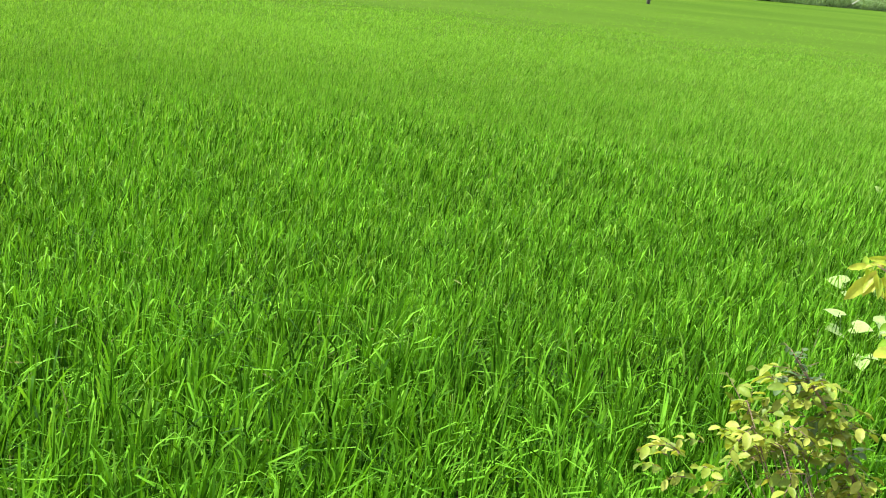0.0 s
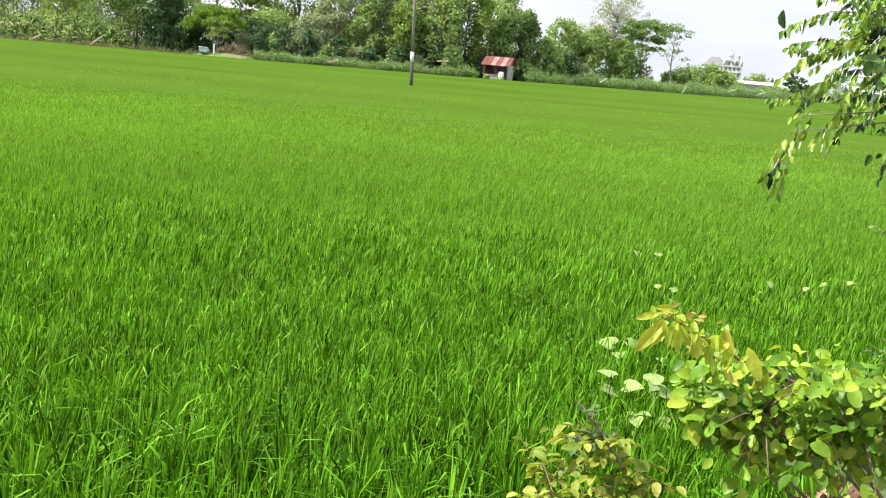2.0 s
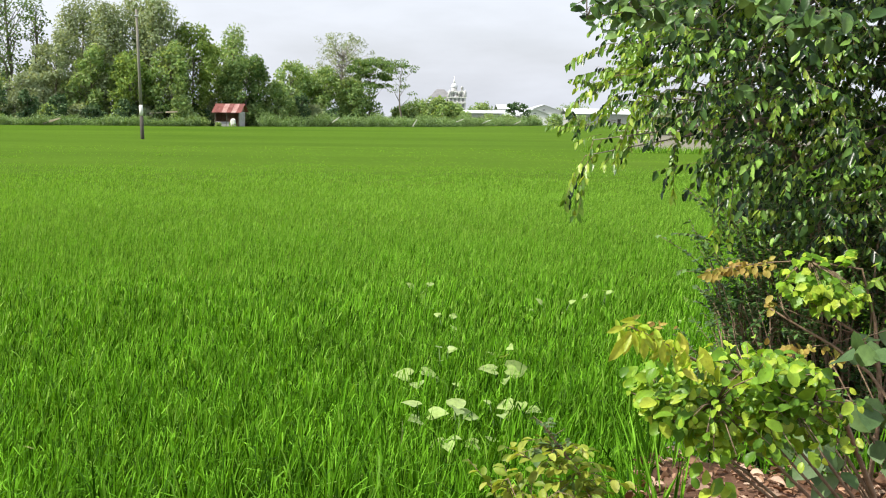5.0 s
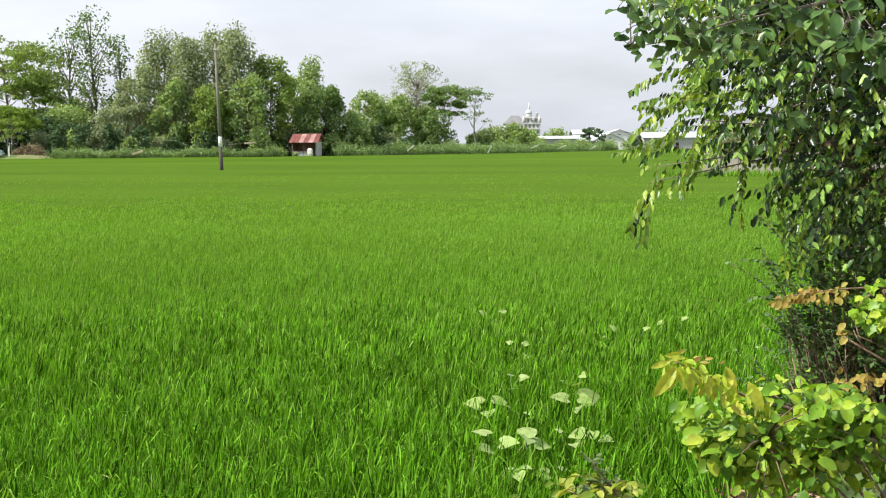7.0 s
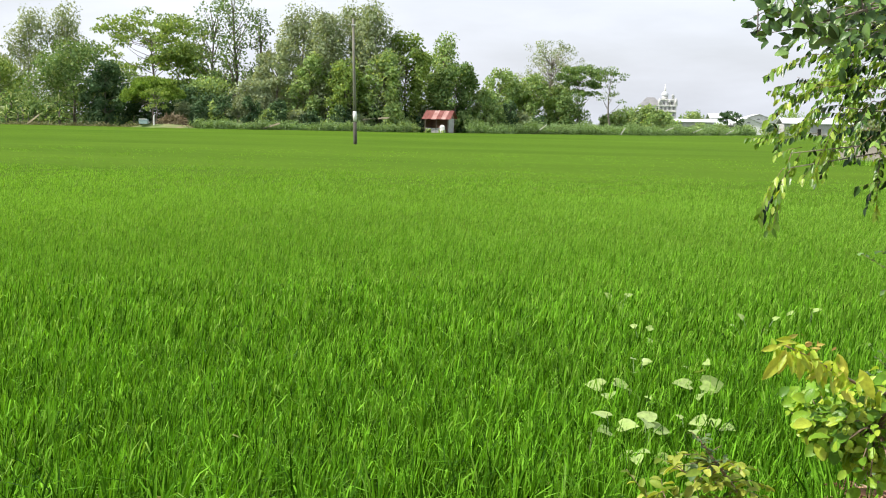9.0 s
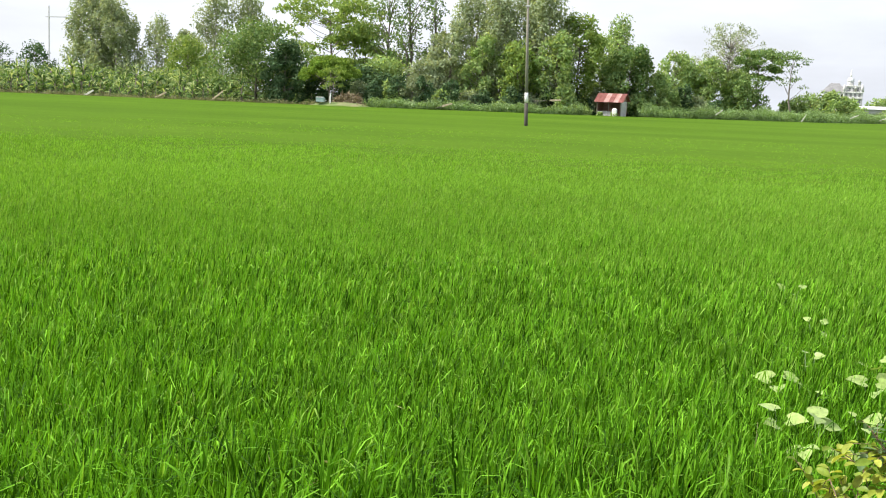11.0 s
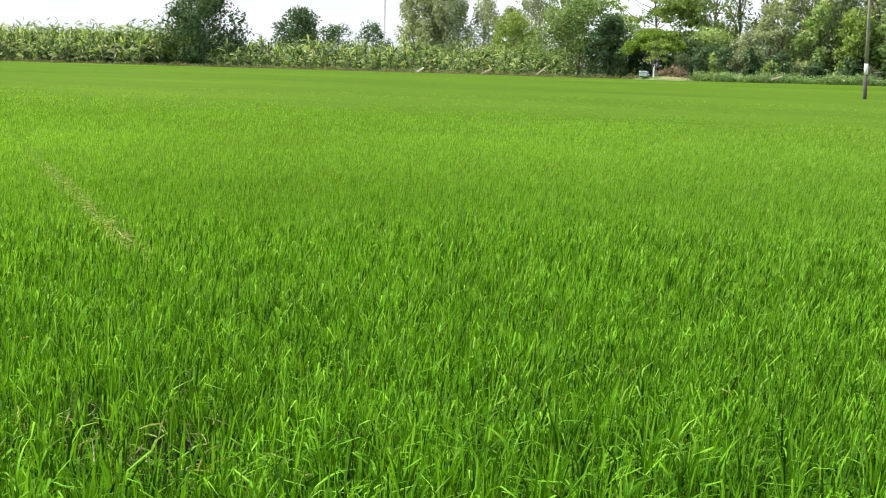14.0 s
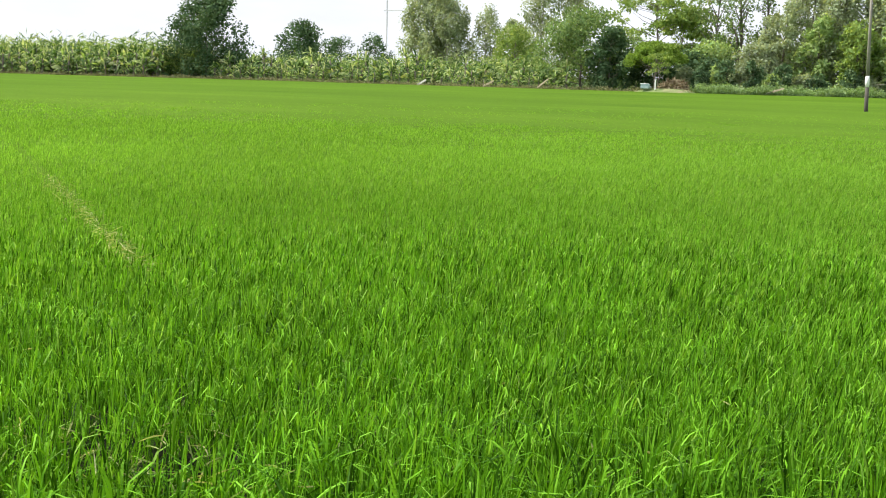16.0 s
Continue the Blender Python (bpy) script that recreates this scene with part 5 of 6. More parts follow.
def near_tree():
    """The tree beside the bank: trunk, spreading limbs, and hanging leafy twigs."""
    base = Vector((3.05, 5.55, 0.50))
    e = thing("bankside_tree", "leafy tree with hanging twigs beside the rice field", "tree", base)
    e.matrix_basis = Matrix.LocRotScale(Vector((2.74, 4.99, 0.70)), None, Vector((0.90, 0.90, 0.90)))
    tw = Twigs(90, 0.8)
    outer = Twigs(290, 0.8)
    rng = tw.rng
    wood = Tubes()
    trunk = [(0, 0, -0.2), (0.03, 0.05, 0.7), (-0.05, 0.0, 1.5), (-0.15, -0.05, 2.3), (-0.1, 0.0, 3.1)]
    wood.add(trunk, [0.13, 0.11, 0.095, 0.07, 0.03], 9)
    ends = []
    for i in range(22):
        g = 2.4 * i
        z0 = 1.6 + 1.3 * (i / 22)
        rr = rng.uniform(0.6, 1.6)
        end = Vector((math.cos(g) * rr * 0.95, math.sin(g) * rr * 0.75, z0 + rng.uniform(-0.1, 0.9)))
        a = Vector((-0.05, 0, z0 - 0.1))
        mid = a.lerp(end, 0.5) + Vector((0, 0, 0.18))
        wood.add([a, mid, end], [0.035, 0.02, 0.008], 6)
        ends.append((a, mid, end))
    # clumps of leafy twigs through the crown; the blades turn towards the field and the sun
    OUTWARD = (-0.40, -0.75, 0.50)
    n = tries = 0
    while n < 5400 and tries < 150000:
        tries += 1
        c = Vector((rng.uniform(-2.3, 1.6), rng.uniform(-1.0, 0.9), rng.uniform(1.1, 3.5)))
        if ((c.x - 0.1) / 2.3) ** 4 + (c.y / 1.05) ** 4 + ((c.z - 2.6) / 1.9) ** 4 > 1.0:
            continue
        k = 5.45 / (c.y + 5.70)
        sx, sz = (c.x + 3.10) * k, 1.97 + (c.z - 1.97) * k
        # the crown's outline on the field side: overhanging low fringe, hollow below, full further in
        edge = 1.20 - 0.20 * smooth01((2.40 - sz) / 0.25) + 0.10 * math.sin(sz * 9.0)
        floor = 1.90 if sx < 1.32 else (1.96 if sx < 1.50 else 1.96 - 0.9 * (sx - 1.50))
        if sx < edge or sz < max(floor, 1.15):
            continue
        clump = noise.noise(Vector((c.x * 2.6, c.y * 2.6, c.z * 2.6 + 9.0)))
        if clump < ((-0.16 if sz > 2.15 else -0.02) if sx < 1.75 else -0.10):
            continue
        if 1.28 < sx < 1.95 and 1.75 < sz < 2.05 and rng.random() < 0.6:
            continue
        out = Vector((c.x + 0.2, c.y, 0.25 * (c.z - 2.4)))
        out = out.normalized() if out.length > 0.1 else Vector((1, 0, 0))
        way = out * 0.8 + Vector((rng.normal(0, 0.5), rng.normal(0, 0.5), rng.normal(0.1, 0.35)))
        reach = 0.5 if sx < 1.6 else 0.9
        # young picks the twigs that take the sunlit leaf colour
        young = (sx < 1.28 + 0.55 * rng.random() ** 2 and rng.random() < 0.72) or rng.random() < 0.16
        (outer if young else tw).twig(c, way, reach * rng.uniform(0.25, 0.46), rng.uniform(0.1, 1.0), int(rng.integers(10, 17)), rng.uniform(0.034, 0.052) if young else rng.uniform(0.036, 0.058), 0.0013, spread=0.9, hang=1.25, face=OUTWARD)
        n += 1
    # the thick upper and inner crown
    for i in range(1300):
        c = Vector((rng.uniform(-1.45, 1.7), rng.uniform(-0.6, 1.0), rng.uniform(1.6, 3.5)))
        if (c.x / 1.8) ** 4 + ((c.z - 2.9) / 1.7) ** 4 > 1.0 or (c.x < -0.5 and c.z < 2.25):
            continue
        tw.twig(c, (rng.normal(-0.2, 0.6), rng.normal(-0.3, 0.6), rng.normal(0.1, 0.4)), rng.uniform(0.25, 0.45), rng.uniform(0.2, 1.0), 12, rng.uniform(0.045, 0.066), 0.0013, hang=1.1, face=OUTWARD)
    # hanging sprays on the field side
    for sx, sy, sz, wx, wz, ln, dr, lv in ((-2.05, -0.35, 1.82, -0.8, 0.05, 0.55, 1.0, 22), (-2.10, -0.30, 1.95, -0.9, 0.2, 0.50, 0.8, 20),
                                           (-2.0, -0.3, 1.75, -0.6, -0.3, 0.55, 1.3, 22), (-2.35, -0.40, 1.52, -0.25, -0.9, 0.42, 0.9, 20),
                                           (-2.38, -0.38, 1.45, -0.45, -0.6, 0.30, 1.0, 14), (-1.95, -0.3, 1.60, -0.2, -0.8, 0.42, 1.0, 20),
                                           (-1.75, -0.3, 1.60, -0.1, -0.9, 0.36, 1.0, 18), (-2.15, -0.4, 1.72, -0.3, -0.5, 0.40, 1.0, 18),
                                           (-1.85, -0.4, 1.45, 0.2, -0.9, 0.5, 1.0, 20), (-1.70, -0.35, 1.42, 0.1, -0.9, 0.45, 1.0, 16),
                                           (-2.0, -0.6, 2.15, -0.9, 0.1, 0.45, 0.7, 18), (-2.05, -0.7, 2.25, -0.8, 0.0, 0.45, 0.6, 16),
                                           (-1.9, -0.5, 2.00, -0.9, 0.3, 0.40, 0.9, 18)):
        sx, sy, sz = sx + 0.22, sy - 0.22, sz + 0.36
        for rep_ in range(2):
            (outer if rep_ == 0 or sy < -0.6 else tw).twig((sx + 0.05 * rep_, sy + 0.06 * rep_, sz), (wx, -0.1 + 0.3 * rep_, wz), 0.85 * ln, dr, lv, 0.048, 0.0022, 0.05, hang=1.2, face=OUTWARD)
        k = min(range(len(ends)), key=lambda q: (ends[q][2] - Vector((sx, sy, sz))).length)
        wood.add([ends[k][2], ends[k][2].lerp(Vector((sx, sy, sz)), 0.5) + Vector((0, 0, 0.14)), (sx, sy, sz)], [0.006, 0.004, 0.002], 5)
    # a bough reaching over the bank, its leaves larger
    big = Twigs(190, 0.7)

    def near(x, y, z):
        return Vector((x - 2.74, y - 4.99, z - 0.70)) / 0.90
    spine = [near(2.55, 4.9, 2.85), near(1.60, 3.3, 2.90), near(0.95, 2.25, 2.80), near(0.62, 1.85, 2.715), near(0.42, 1.74, 2.668), near(0.33, 1.72, 2.640), near(0.262, 1.72, 2.628)]
    wood.add(spine, [0.020, 0.010, 0.0045, 0.0030, 0.0018, 0.0012, 0.0006], 7)
    for cx, cy, cz, sx, sz, n, size in ((0.252, 1.72, 2.694, 0.016, 0.010, 5, 0.036), (0.280, 1.72, 2.655, 0.018, 0.016, 9, 0.036), (0.290, 1.73, 2.688, 0.016, 0.012, 7, 0.036),
                                        (0.325, 1.72, 2.676, 0.018, 0.014, 10, 0.038), (0.320, 1.72, 2.634, 0.018, 0.012, 11, 0.036), (0.362, 1.73, 2.655, 0.018, 0.016, 13, 0.038),
                                        (0.392, 1.73, 2.628, 0.020, 0.014, 13, 0.036), (0.418, 1.75, 2.662, 0.020, 0.018, 15, 0.038), (0.300, 1.72, 2.606, 0.008, 0.006, 3, 0.036),
                                        (0.455, 1.77, 2.630, 0.022, 0.020, 13, 0.036), (0.480, 1.77, 2.690, 0.030, 0.020, 12, 0.038), (0.537, 1.74, 2.678, 0.022, 0.018, 13, 0.046),
                                        (0.590, 1.72, 2.660, 0.024, 0.020, 15, 0.050), (0.634, 1.72, 2.634, 0.024, 0.020, 15, 0.050), (0.592, 1.72, 2.612, 0.020, 0.014, 10, 0.048),
                                        (0.400, 1.75, 2.740, 0.060, 0.016, 22, 0.038), (0.560, 1.80, 2.740, 0.060, 0.020, 20, 0.042), (0.548, 1.80, 2.520, 0.006, 0.008, 2, 0.050), (0.266, 1.72, 2.634, 0.010, 0.008, 4, 0.036)):
        hub = near(cx + 0.010, cy + 0.02, cz + 0.012)
        j = min(range(6), key=lambda q: (spine[q + 1] - hub).length)
        wood.add([spine[j + 1], spine[j + 1].lerp(hub, 0.5) + Vector((0, 0, 0.01)), hub], [0.0013, 0.0010, 0.0008], 5)
        for i in range(int(1.5 * n)):
            c = near(cx + big.rng.normal(0, sx), cy + big.rng.normal(0, 0.03), cz + big.rng.normal(0, sz))
            if i % 2 == 0:
                wood.add([hub, hub.lerp(c, 0.5) + Vector((0, 0, 0.004)), c], [0.0008, 0.0006, 0.0005], 4)
            big.leaf(c, (big.rng.normal(-0.35, 0.7), big.rng.normal(-0.2, 0.4), big.rng.normal(-0.35, 0.5)), (big.rng.normal(-0.1, 0.45), -0.8, big.rng.normal(0.7, 0.4)), 0.70 * size * big.rng.uniform(0.75, 1.2))
    part_data("bough_leaves", big.leaf_mesh("bough_leaves", LEAF_CUP, M_BOUGH, 0.80), e, "larger glossy leaves on the near bough")
    part_data("leaves", tw.leaf_mesh("leaves", LEAF_MID, M_NEARSHADED, 0.80), e)
    part_data("outer_leaves", outer.leaf_mesh("outer_leaves", LEAF_MID, M_NEARLIT, 0.78), e, "yellow-green leaves in a sunlit tone on the outer twigs")
    part_data("outer_wood", outer.wood.mesh("outer_wood", M_TWIG), e)
    part_data("trunk", wood.mesh("trunk", M_BARK), e)
    part_data("branchwork", tw.wood.mesh("branchwork", M_TWIG), e)


near_tree()


def dense_shrub(label, at, spread, n, size, mat, seed, leaves, template=LEAF_FAR, length=(0.25, 0.5), up=0.8, droop=0.5, wide=1.0):
    """A shrub: stems fanning from one foot, each with side twigs."""
    e = thing("shrub", label, "shrub", at)
    tw = Twigs(seed)
    rng = tw.rng
    sx, sy, sz = spread
    for i in range(n):
        g = rng.uniform(0, 2 * math.pi)
        rr = math.sqrt(rng.random())
        foot = Vector((0.08 * math.cos(g), 0.08 * math.sin(g), 0.0))
        zz = sz * rng.uniform(0.15, 1.0)
        tip = Vector((sx * rr * math.cos(g), sy * rr * math.sin(g), zz))
        mid = foot.lerp(tip, 0.5) + Vector((0, 0, 0.12 * sz))
        if i % 3 == 0:
            tw.wood.add([foot, mid, tip], [0.010, 0.006, 0.003], 5)
        way = (tip - foot).normalized() * 0.8 + Vector((rng.normal(0, 0.5), rng.normal(0, 0.5), up * rng.random()))
        tw.twig(tip, way, rng.uniform(*length), droop * rng.uniform(0.4, 1.5), leaves, size, 0.0025, 0.0)
    part_data("stem", tw.wood.mesh("stem", M_TWIG), e)
    part_data("leaves", tw.leaf_mesh("leaves", template, mat, wide), e)
    return e


def gz(x, y):
    return float(ground_height(np.array(float(x)), np.array(float(y))))


dense_shrub("dark small-leaved shrub growing under the bankside tree", (2.15, 4.85, gz(2.15, 4.85)), (0.74, 0.38, 2.05 - gz(2.15, 4.85)), 1500, 0.034, M_NEARSHRUB, 91, 18, length=(0.14, 0.32))
dense_shrub("dark small-leaved shrub on the slope of the bank", (1.82, 4.80, gz(1.82, 4.80)), (0.36, 0.3, 1.88 - gz(1.82, 4.80)), 560, 0.032, M_NEARSHRUB, 92, 14, length=(0.12, 0.28))
dense_shrub("low small-leaved shrub at the foot of the bank", (2.0, 4.95, gz(2.0, 4.95)), (0.6, 0.3, 0.65), 220, 0.026, M_NEARSHRUB, 93, 18)


def sprig():
    """A lime-leaved shoot with withered tips and a bare forked stick."""
    x0, y0 = 1.80, 3.95
    g = gz(x0, y0)
    e = thing("lime_shoot", "lime green lobed-leaved shoot with withered orange tips", "plant", (x0, y0, g))
    tw, old = Twigs(95, 0.5), Twigs(96, 0.6)
    rng = tw.rng

    def w(x, z, y=3.92):
        return Vector((x - x0, y - y0, z - g))
    main = [w(1.80, g - 0.03, 3.95), w(1.82, 1.45), w(1.78, 1.75), w(1.72, 1.945), w(1.52, 1.975), w(1.40, 1.97), w(1.26, 1.955), w(1.14, 1.935)]
    tw.wood.add(main, [0.010, 0.009, 0.007, 0.0045, 0.0038, 0.003, 0.0025, 0.0012], 6)
    low = [w(1.82, 1.55), w(1.73, 1.70), w(1.61, 1.77), w(1.50, 1.85)]
    tw.wood.add(low, [0.007, 0.006, 0.005, 0.003], 6)
    # the lime cluster, fullest in its middle
    for k in range(230):
        u, v = rng.normal(0, 0.5), rng.normal(0, 0.5)
        if u * u + v * v > 1.0:
            continue
        c = w(1.56 + 0.17 * u, 1.875 + 0.085 * v - 0.03 * u, 3.88 + rng.normal(0, 0.06))
        if k % 6 == 0:
            a = low[3] if v < 0 else main[4]
            tw.wood.add([a, a.lerp(c, 0.5) + Vector((0, 0, 0.015)), c], [0.003, 0.0022, 0.0012], 4)
        tw.leaf(c, (rng.normal(-0.4, 0.5), rng.normal(-0.5, 0.4), rng.normal(-0.5, 0.4)), (rng.normal(-0.3, 0.45), rng.normal(-0.6, 0.4), rng.uniform(0.3, 1.1)), rng.uniform(0.030, 0.052))
    for k in range(26):
        c = w(rng.uniform(1.44, 1.74), rng.uniform(1.975, 2.005), 3.9 + rng.normal(0, 0.05))
        tw.leaf(c, (rng.normal(-0.6, 0.5), rng.normal(0, 0.5), rng.normal(0.0, 0.3)), (rng.normal(0, 0.3), -0.4, 0.9), rng.uniform(0.03, 0.05))
    # withered leaves hanging along the reaching twig, others lower down
    for k in range(84):
        s_ = rng.random()
        c = main[5].lerp(main[7], s_) + Vector((0, rng.normal(0, 0.025), rng.normal(-0.006, 0.012)))
        old.leaf(c, (rng.normal(-0.5, 0.5), rng.normal(0, 0.4), rng.normal(-0.7, 0.3)), (rng.normal(0, 0.5), -0.8, rng.normal(0.5, 0.4)), rng.uniform(0.019, 0.034))
    for cx, cz, sx, n in ((1.38, 1.825, 0.012, 7), (1.50, 1.655, 0.07, 34), (1.66, 1.63, 0.06, 14)):
        for k in range(n):
            c = w(cx + rng.normal(0, sx), cz + rng.normal(0, 0.014), 3.88 + rng.normal(0, 0.03))
            old.leaf(c, (rng.normal(-0.3, 0.6), rng.normal(-0.2, 0.5), rng.normal(-0.6, 0.4)), (rng.normal(0, 0.5), -0.7, rng.normal(0.5, 0.4)), rng.uniform(0.024, 0.042))
        old.wood.add([low[1], low[1].lerp(w(cx, cz), 0.5) + Vector((0, 0, -0.01)), w(cx, cz)], [0.0025, 0.002, 0.0012], 4)
    part_data("stem", tw.wood.mesh("stem", M_TWIG), e)
    part_data("leaves", tw.leaf_mesh("leaves", LEAF_LOBED, M_LIME, 1.05), e)
    part_data("withered_leaves", old.leaf_mesh("withered_leaves", LEAF_CUP, M_ORANGE, 0.9), e, "dry orange curled leaves")
    part_data("withered_shoot", old.wood.mesh("withered_shoot", M_TWIG), e)
    sx0, sy0 = 1.93, 3.86
    sg = gz(sx0, sy0)
    st = thing("bare_stick", "bare pale forked stick leaning over the bank", "stick", (sx0, sy0, sg))
    t2 = Tubes()

    def v(x, z):
        return Vector((x - sx0, 0.0, z - sg))
    t2.add([v(1.93, sg - 0.04), v(1.86, 1.42), v(1.74, 1.575), v(1.60, 1.675), v(1.45, 1.758), v(1.365, 1.81)], [0.008, 0.0075, 0.0065, 0.0055, 0.0042, 0.003], 7)
    t2.add([v(1.45, 1.758), v(1.415, 1.80), v(1.40, 1.832)], [0.0035, 0.0026, 0.0018], 5)
    t2.add([v(1.60, 1.675), v(1.63, 1.72), v(1.62, 1.76)], [0.003, 0.0024, 0.0014], 5)
    part_data("stem", t2.mesh("stem", M_TWIG), st)


sprig()


def tip_bush():
    """The bush nearest the camera: lime leaves, a drooping tip of yellow young leaves."""
    g = gz(0.95, 1.75)
    e = thing("lime_bush", "lime green oval-leaved bush with drooping yellow young tip", "bush", (0.95, 1.75, g))
    lf, yg, br = Twigs(97, 0.6), Twigs(98, 0.5), Twigs(198, 0.5)
    rng = lf.rng
    o = Vector((0.95, 1.75, g))

    def w(x, y, z):
        k = min(1.0, max(0.0, (z - 1.6) / 0.3))
        return Vector((x + 0.047 * k, y, z + 0.012 * k)) - o
    main = [w(0.95, 1.75, g - 0.03), w(0.80, 1.64, 1.68), w(0.58, 1.55, 2.03), w(0.44, 1.50, 2.100), w(0.340, 1.47, 2.130), w(0.262, 1.45, 2.172), w(0.226, 1.44, 2.190)]
    lf.wood.add(main, [0.009, 0.006, 0.0038, 0.0028, 0.0022, 0.0016, 0.0009], 7)

    def top(x):
        return 2.098 + 0.044 * float(smooth01((x - 0.25) / 0.17)) - 0.035 * float(smooth01((x - 0.45) / 0.10))
    hubs = [w(0.30, 1.49, 2.05), w(0.36, 1.47, 2.075), w(0.42, 1.50, 2.085), w(0.48, 1.52, 2.06), w(0.35, 1.53, 2.02), w(0.45, 1.55, 2.02), w(0.54, 1.56, 2.05)]
    for h in hubs:
        lf.wood.add([main[1], main[1].lerp(h, 0.55) + Vector((0.03, 0, -0.02)), h], [0.0042, 0.003, 0.0016], 5)
    n = 0
    while n < 1500:
        x = rng.uniform(0.268, 0.55)
        hi = top(x)
        lo = 2.012 + 0.55 * max(0.0, 0.355 - x)
        z = rng.uniform(lo, hi)
        c = w(x, 1.50 + 0.35 * max(0.0, x - 0.45) + rng.normal(0, 0.045), z)
        if noise.noise(Vector((c.x * 22, c.y * 22, c.z * 22))) < -0.05 and rng.random() < 0.85:
            continue
        n += 1
        if n % 5 == 0:
            h = min(hubs, key=lambda q: (q - c).length)
            lf.wood.add([h, h.lerp(c, 0.5) + Vector((0, 0, 0.006)), c], [0.0012, 0.001, 0.0007], 4)
        lf.leaf(c, (rng.normal(-0.35, 0.6), rng.normal(-0.45, 0.5), rng.normal(-0.35, 0.45)),
                (rng.normal(-0.25, 0.5), rng.normal(-0.45, 0.45), rng.uniform(0.1, 1.1)), 0.012 + 0.017 * rng.random() ** 1.8)
    # a low spray reaching over the edge of the bank
    for k in range(9):
        c = w(0.335 + 0.006 * k + rng.normal(0, 0.008), 1.46, 1.985 - 0.004 * k + rng.normal(0, 0.008))
        lf.leaf(c, (rng.normal(-0.5, 0.4), -0.3, rng.normal(-0.7, 0.3)), (rng.normal(0, 0.4), -0.7, 0.7), rng.uniform(0.018, 0.028))
    lf.wood.add([hubs[4], w(0.36, 1.47, 1.985)], [0.0014, 0.0008], 4)
    # the young tip: long leaves hanging in a fan, the largest apart from the rest
    for k in range(96):
        s_ = rng.random() ** 0.8
        c = main[4].lerp(main[5], 2 * s_) if s_ < 0.5 else main[5].lerp(main[6], 2 * s_ - 1)
        c = c + Vector((rng.normal(0, 0.012), rng.normal(0, 0.015), rng.normal(0, 0.006)))
        yg.leaf(c, (rng.normal(-0.25, 0.45), rng.normal(-0.2, 0.4), rng.normal(-0.75, 0.45)), (rng.normal(-0.2, 0.6), -0.7, rng.normal(0.5, 0.4)), rng.uniform(0.014, 0.030))
    for dx, dz, sx, sz, ln in ((-0.012, -0.010, -0.6, -0.8, 0.046), (-0.010, -0.004, -0.25, -1.0, 0.036), (0.008, -0.010, 0.05, -1.0, 0.034), (0.030, -0.016, 0.12, -1.0, 0.034), (-0.020, 0.0, -0.9, -0.3, 0.024)):
        yg.leaf(main[6] + Vector((dx + 0.012, -0.012, dz)), (sx, -0.15, sz), (0.25, -0.9, 0.35), ln)
    yg.leaf(w(0.330, 1.455, 2.158), (0.45, -0.1, -0.9), (-0.25, -0.9, 0.35), 0.046)
    yg.leaf(w(0.300, 1.455, 2.178), (0.35, -0.1, -0.8), (-0.2, -0.9, 0.35), 0.036)
    for k in range(12):
        c = main[5].lerp(main[6], 1.2 * rng.random()) + Vector((rng.normal(0.01, 0.018), rng.normal(0, 0.01), 0.004 + abs(rng.normal(0, 0.004))))
        br.leaf(c, (rng.normal(-0.5, 0.7), rng.normal(-0.2, 0.4), rng.normal(-0.15, 0.3)), (rng.normal(0, 0.5), -0.7, rng.normal(0.6, 0.3)), rng.uniform(0.010, 0.018))
    part_data("stem", lf.wood.mesh("stem", M_TWIG), e)
    part_data("leaves", lf.leaf_mesh("leaves", LEAF_CUP, M_LIME, 0.90), e)
    part_data("young_leaves", yg.leaf_mesh("young_leaves", LEAF_OVAL, M_YOUNG, 0.55), e, "yellow drooping young leaves")
    part_data("withered_leaves", br.leaf_mesh("withered_leaves", LEAF_LONG, M_ORANGE, 1.2), e, "pale brown newest leaves")


tip_bush()


def grey_climber():
    """A broad-leaved grey-green plant beside the lime bush."""
    g = gz(1.15, 1.95)
    e = thing("broad_leaved_plant", "grey-green broad-leaved plant on the bank", "plant", (1.15, 1.95, g))
    tw = Twigs(99)
    o = Vector((1.15, 1.95, g))
    for x, y, z, wx, wz in ((0.72, 1.72, 2.08, -0.6, 0.0), (0.75, 1.74, 2.03, -0.4, -0.2), (0.80, 1.75, 2.09, 0.3, 0.3), (0.78, 1.72, 1.98, -0.3, -0.3),
                            (0.84, 1.78, 2.02, 0.4, 0.0), (0.86, 1.82, 2.10, 0.3, 0.3), (0.74, 1.70, 2.02, 0.2, -0.3), (0.82, 1.72, 1.94, -0.2, -0.4),
                            (0.70, 1.75, 1.99, -0.5, 0.1), (0.90, 1.80, 1.95, 0.4, -0.2)):
        q = Vector((x - 0.11, y, z - 0.01)) - o
        tw.wood.add([(0, 0, -0.03), q * 0.55 + Vector((0.05, 0.02, 0.06)), q], [0.0035, 0.0025, 0.0012], 6)
        tw.twig(q, (wx, -0.2, wz), 0.09, 0.5, 5, 0.056, 0.002, 0.0, 0.9, 0.5, (-0.35, -0.6, 0.6))
    part_data("stem", tw.wood.mesh("stem", M_TWIG), e)
    part_data("leaves", tw.leaf_mesh("leaves", LEAF_OVAL, M_GREY, 1.15), e)


grey_climber()


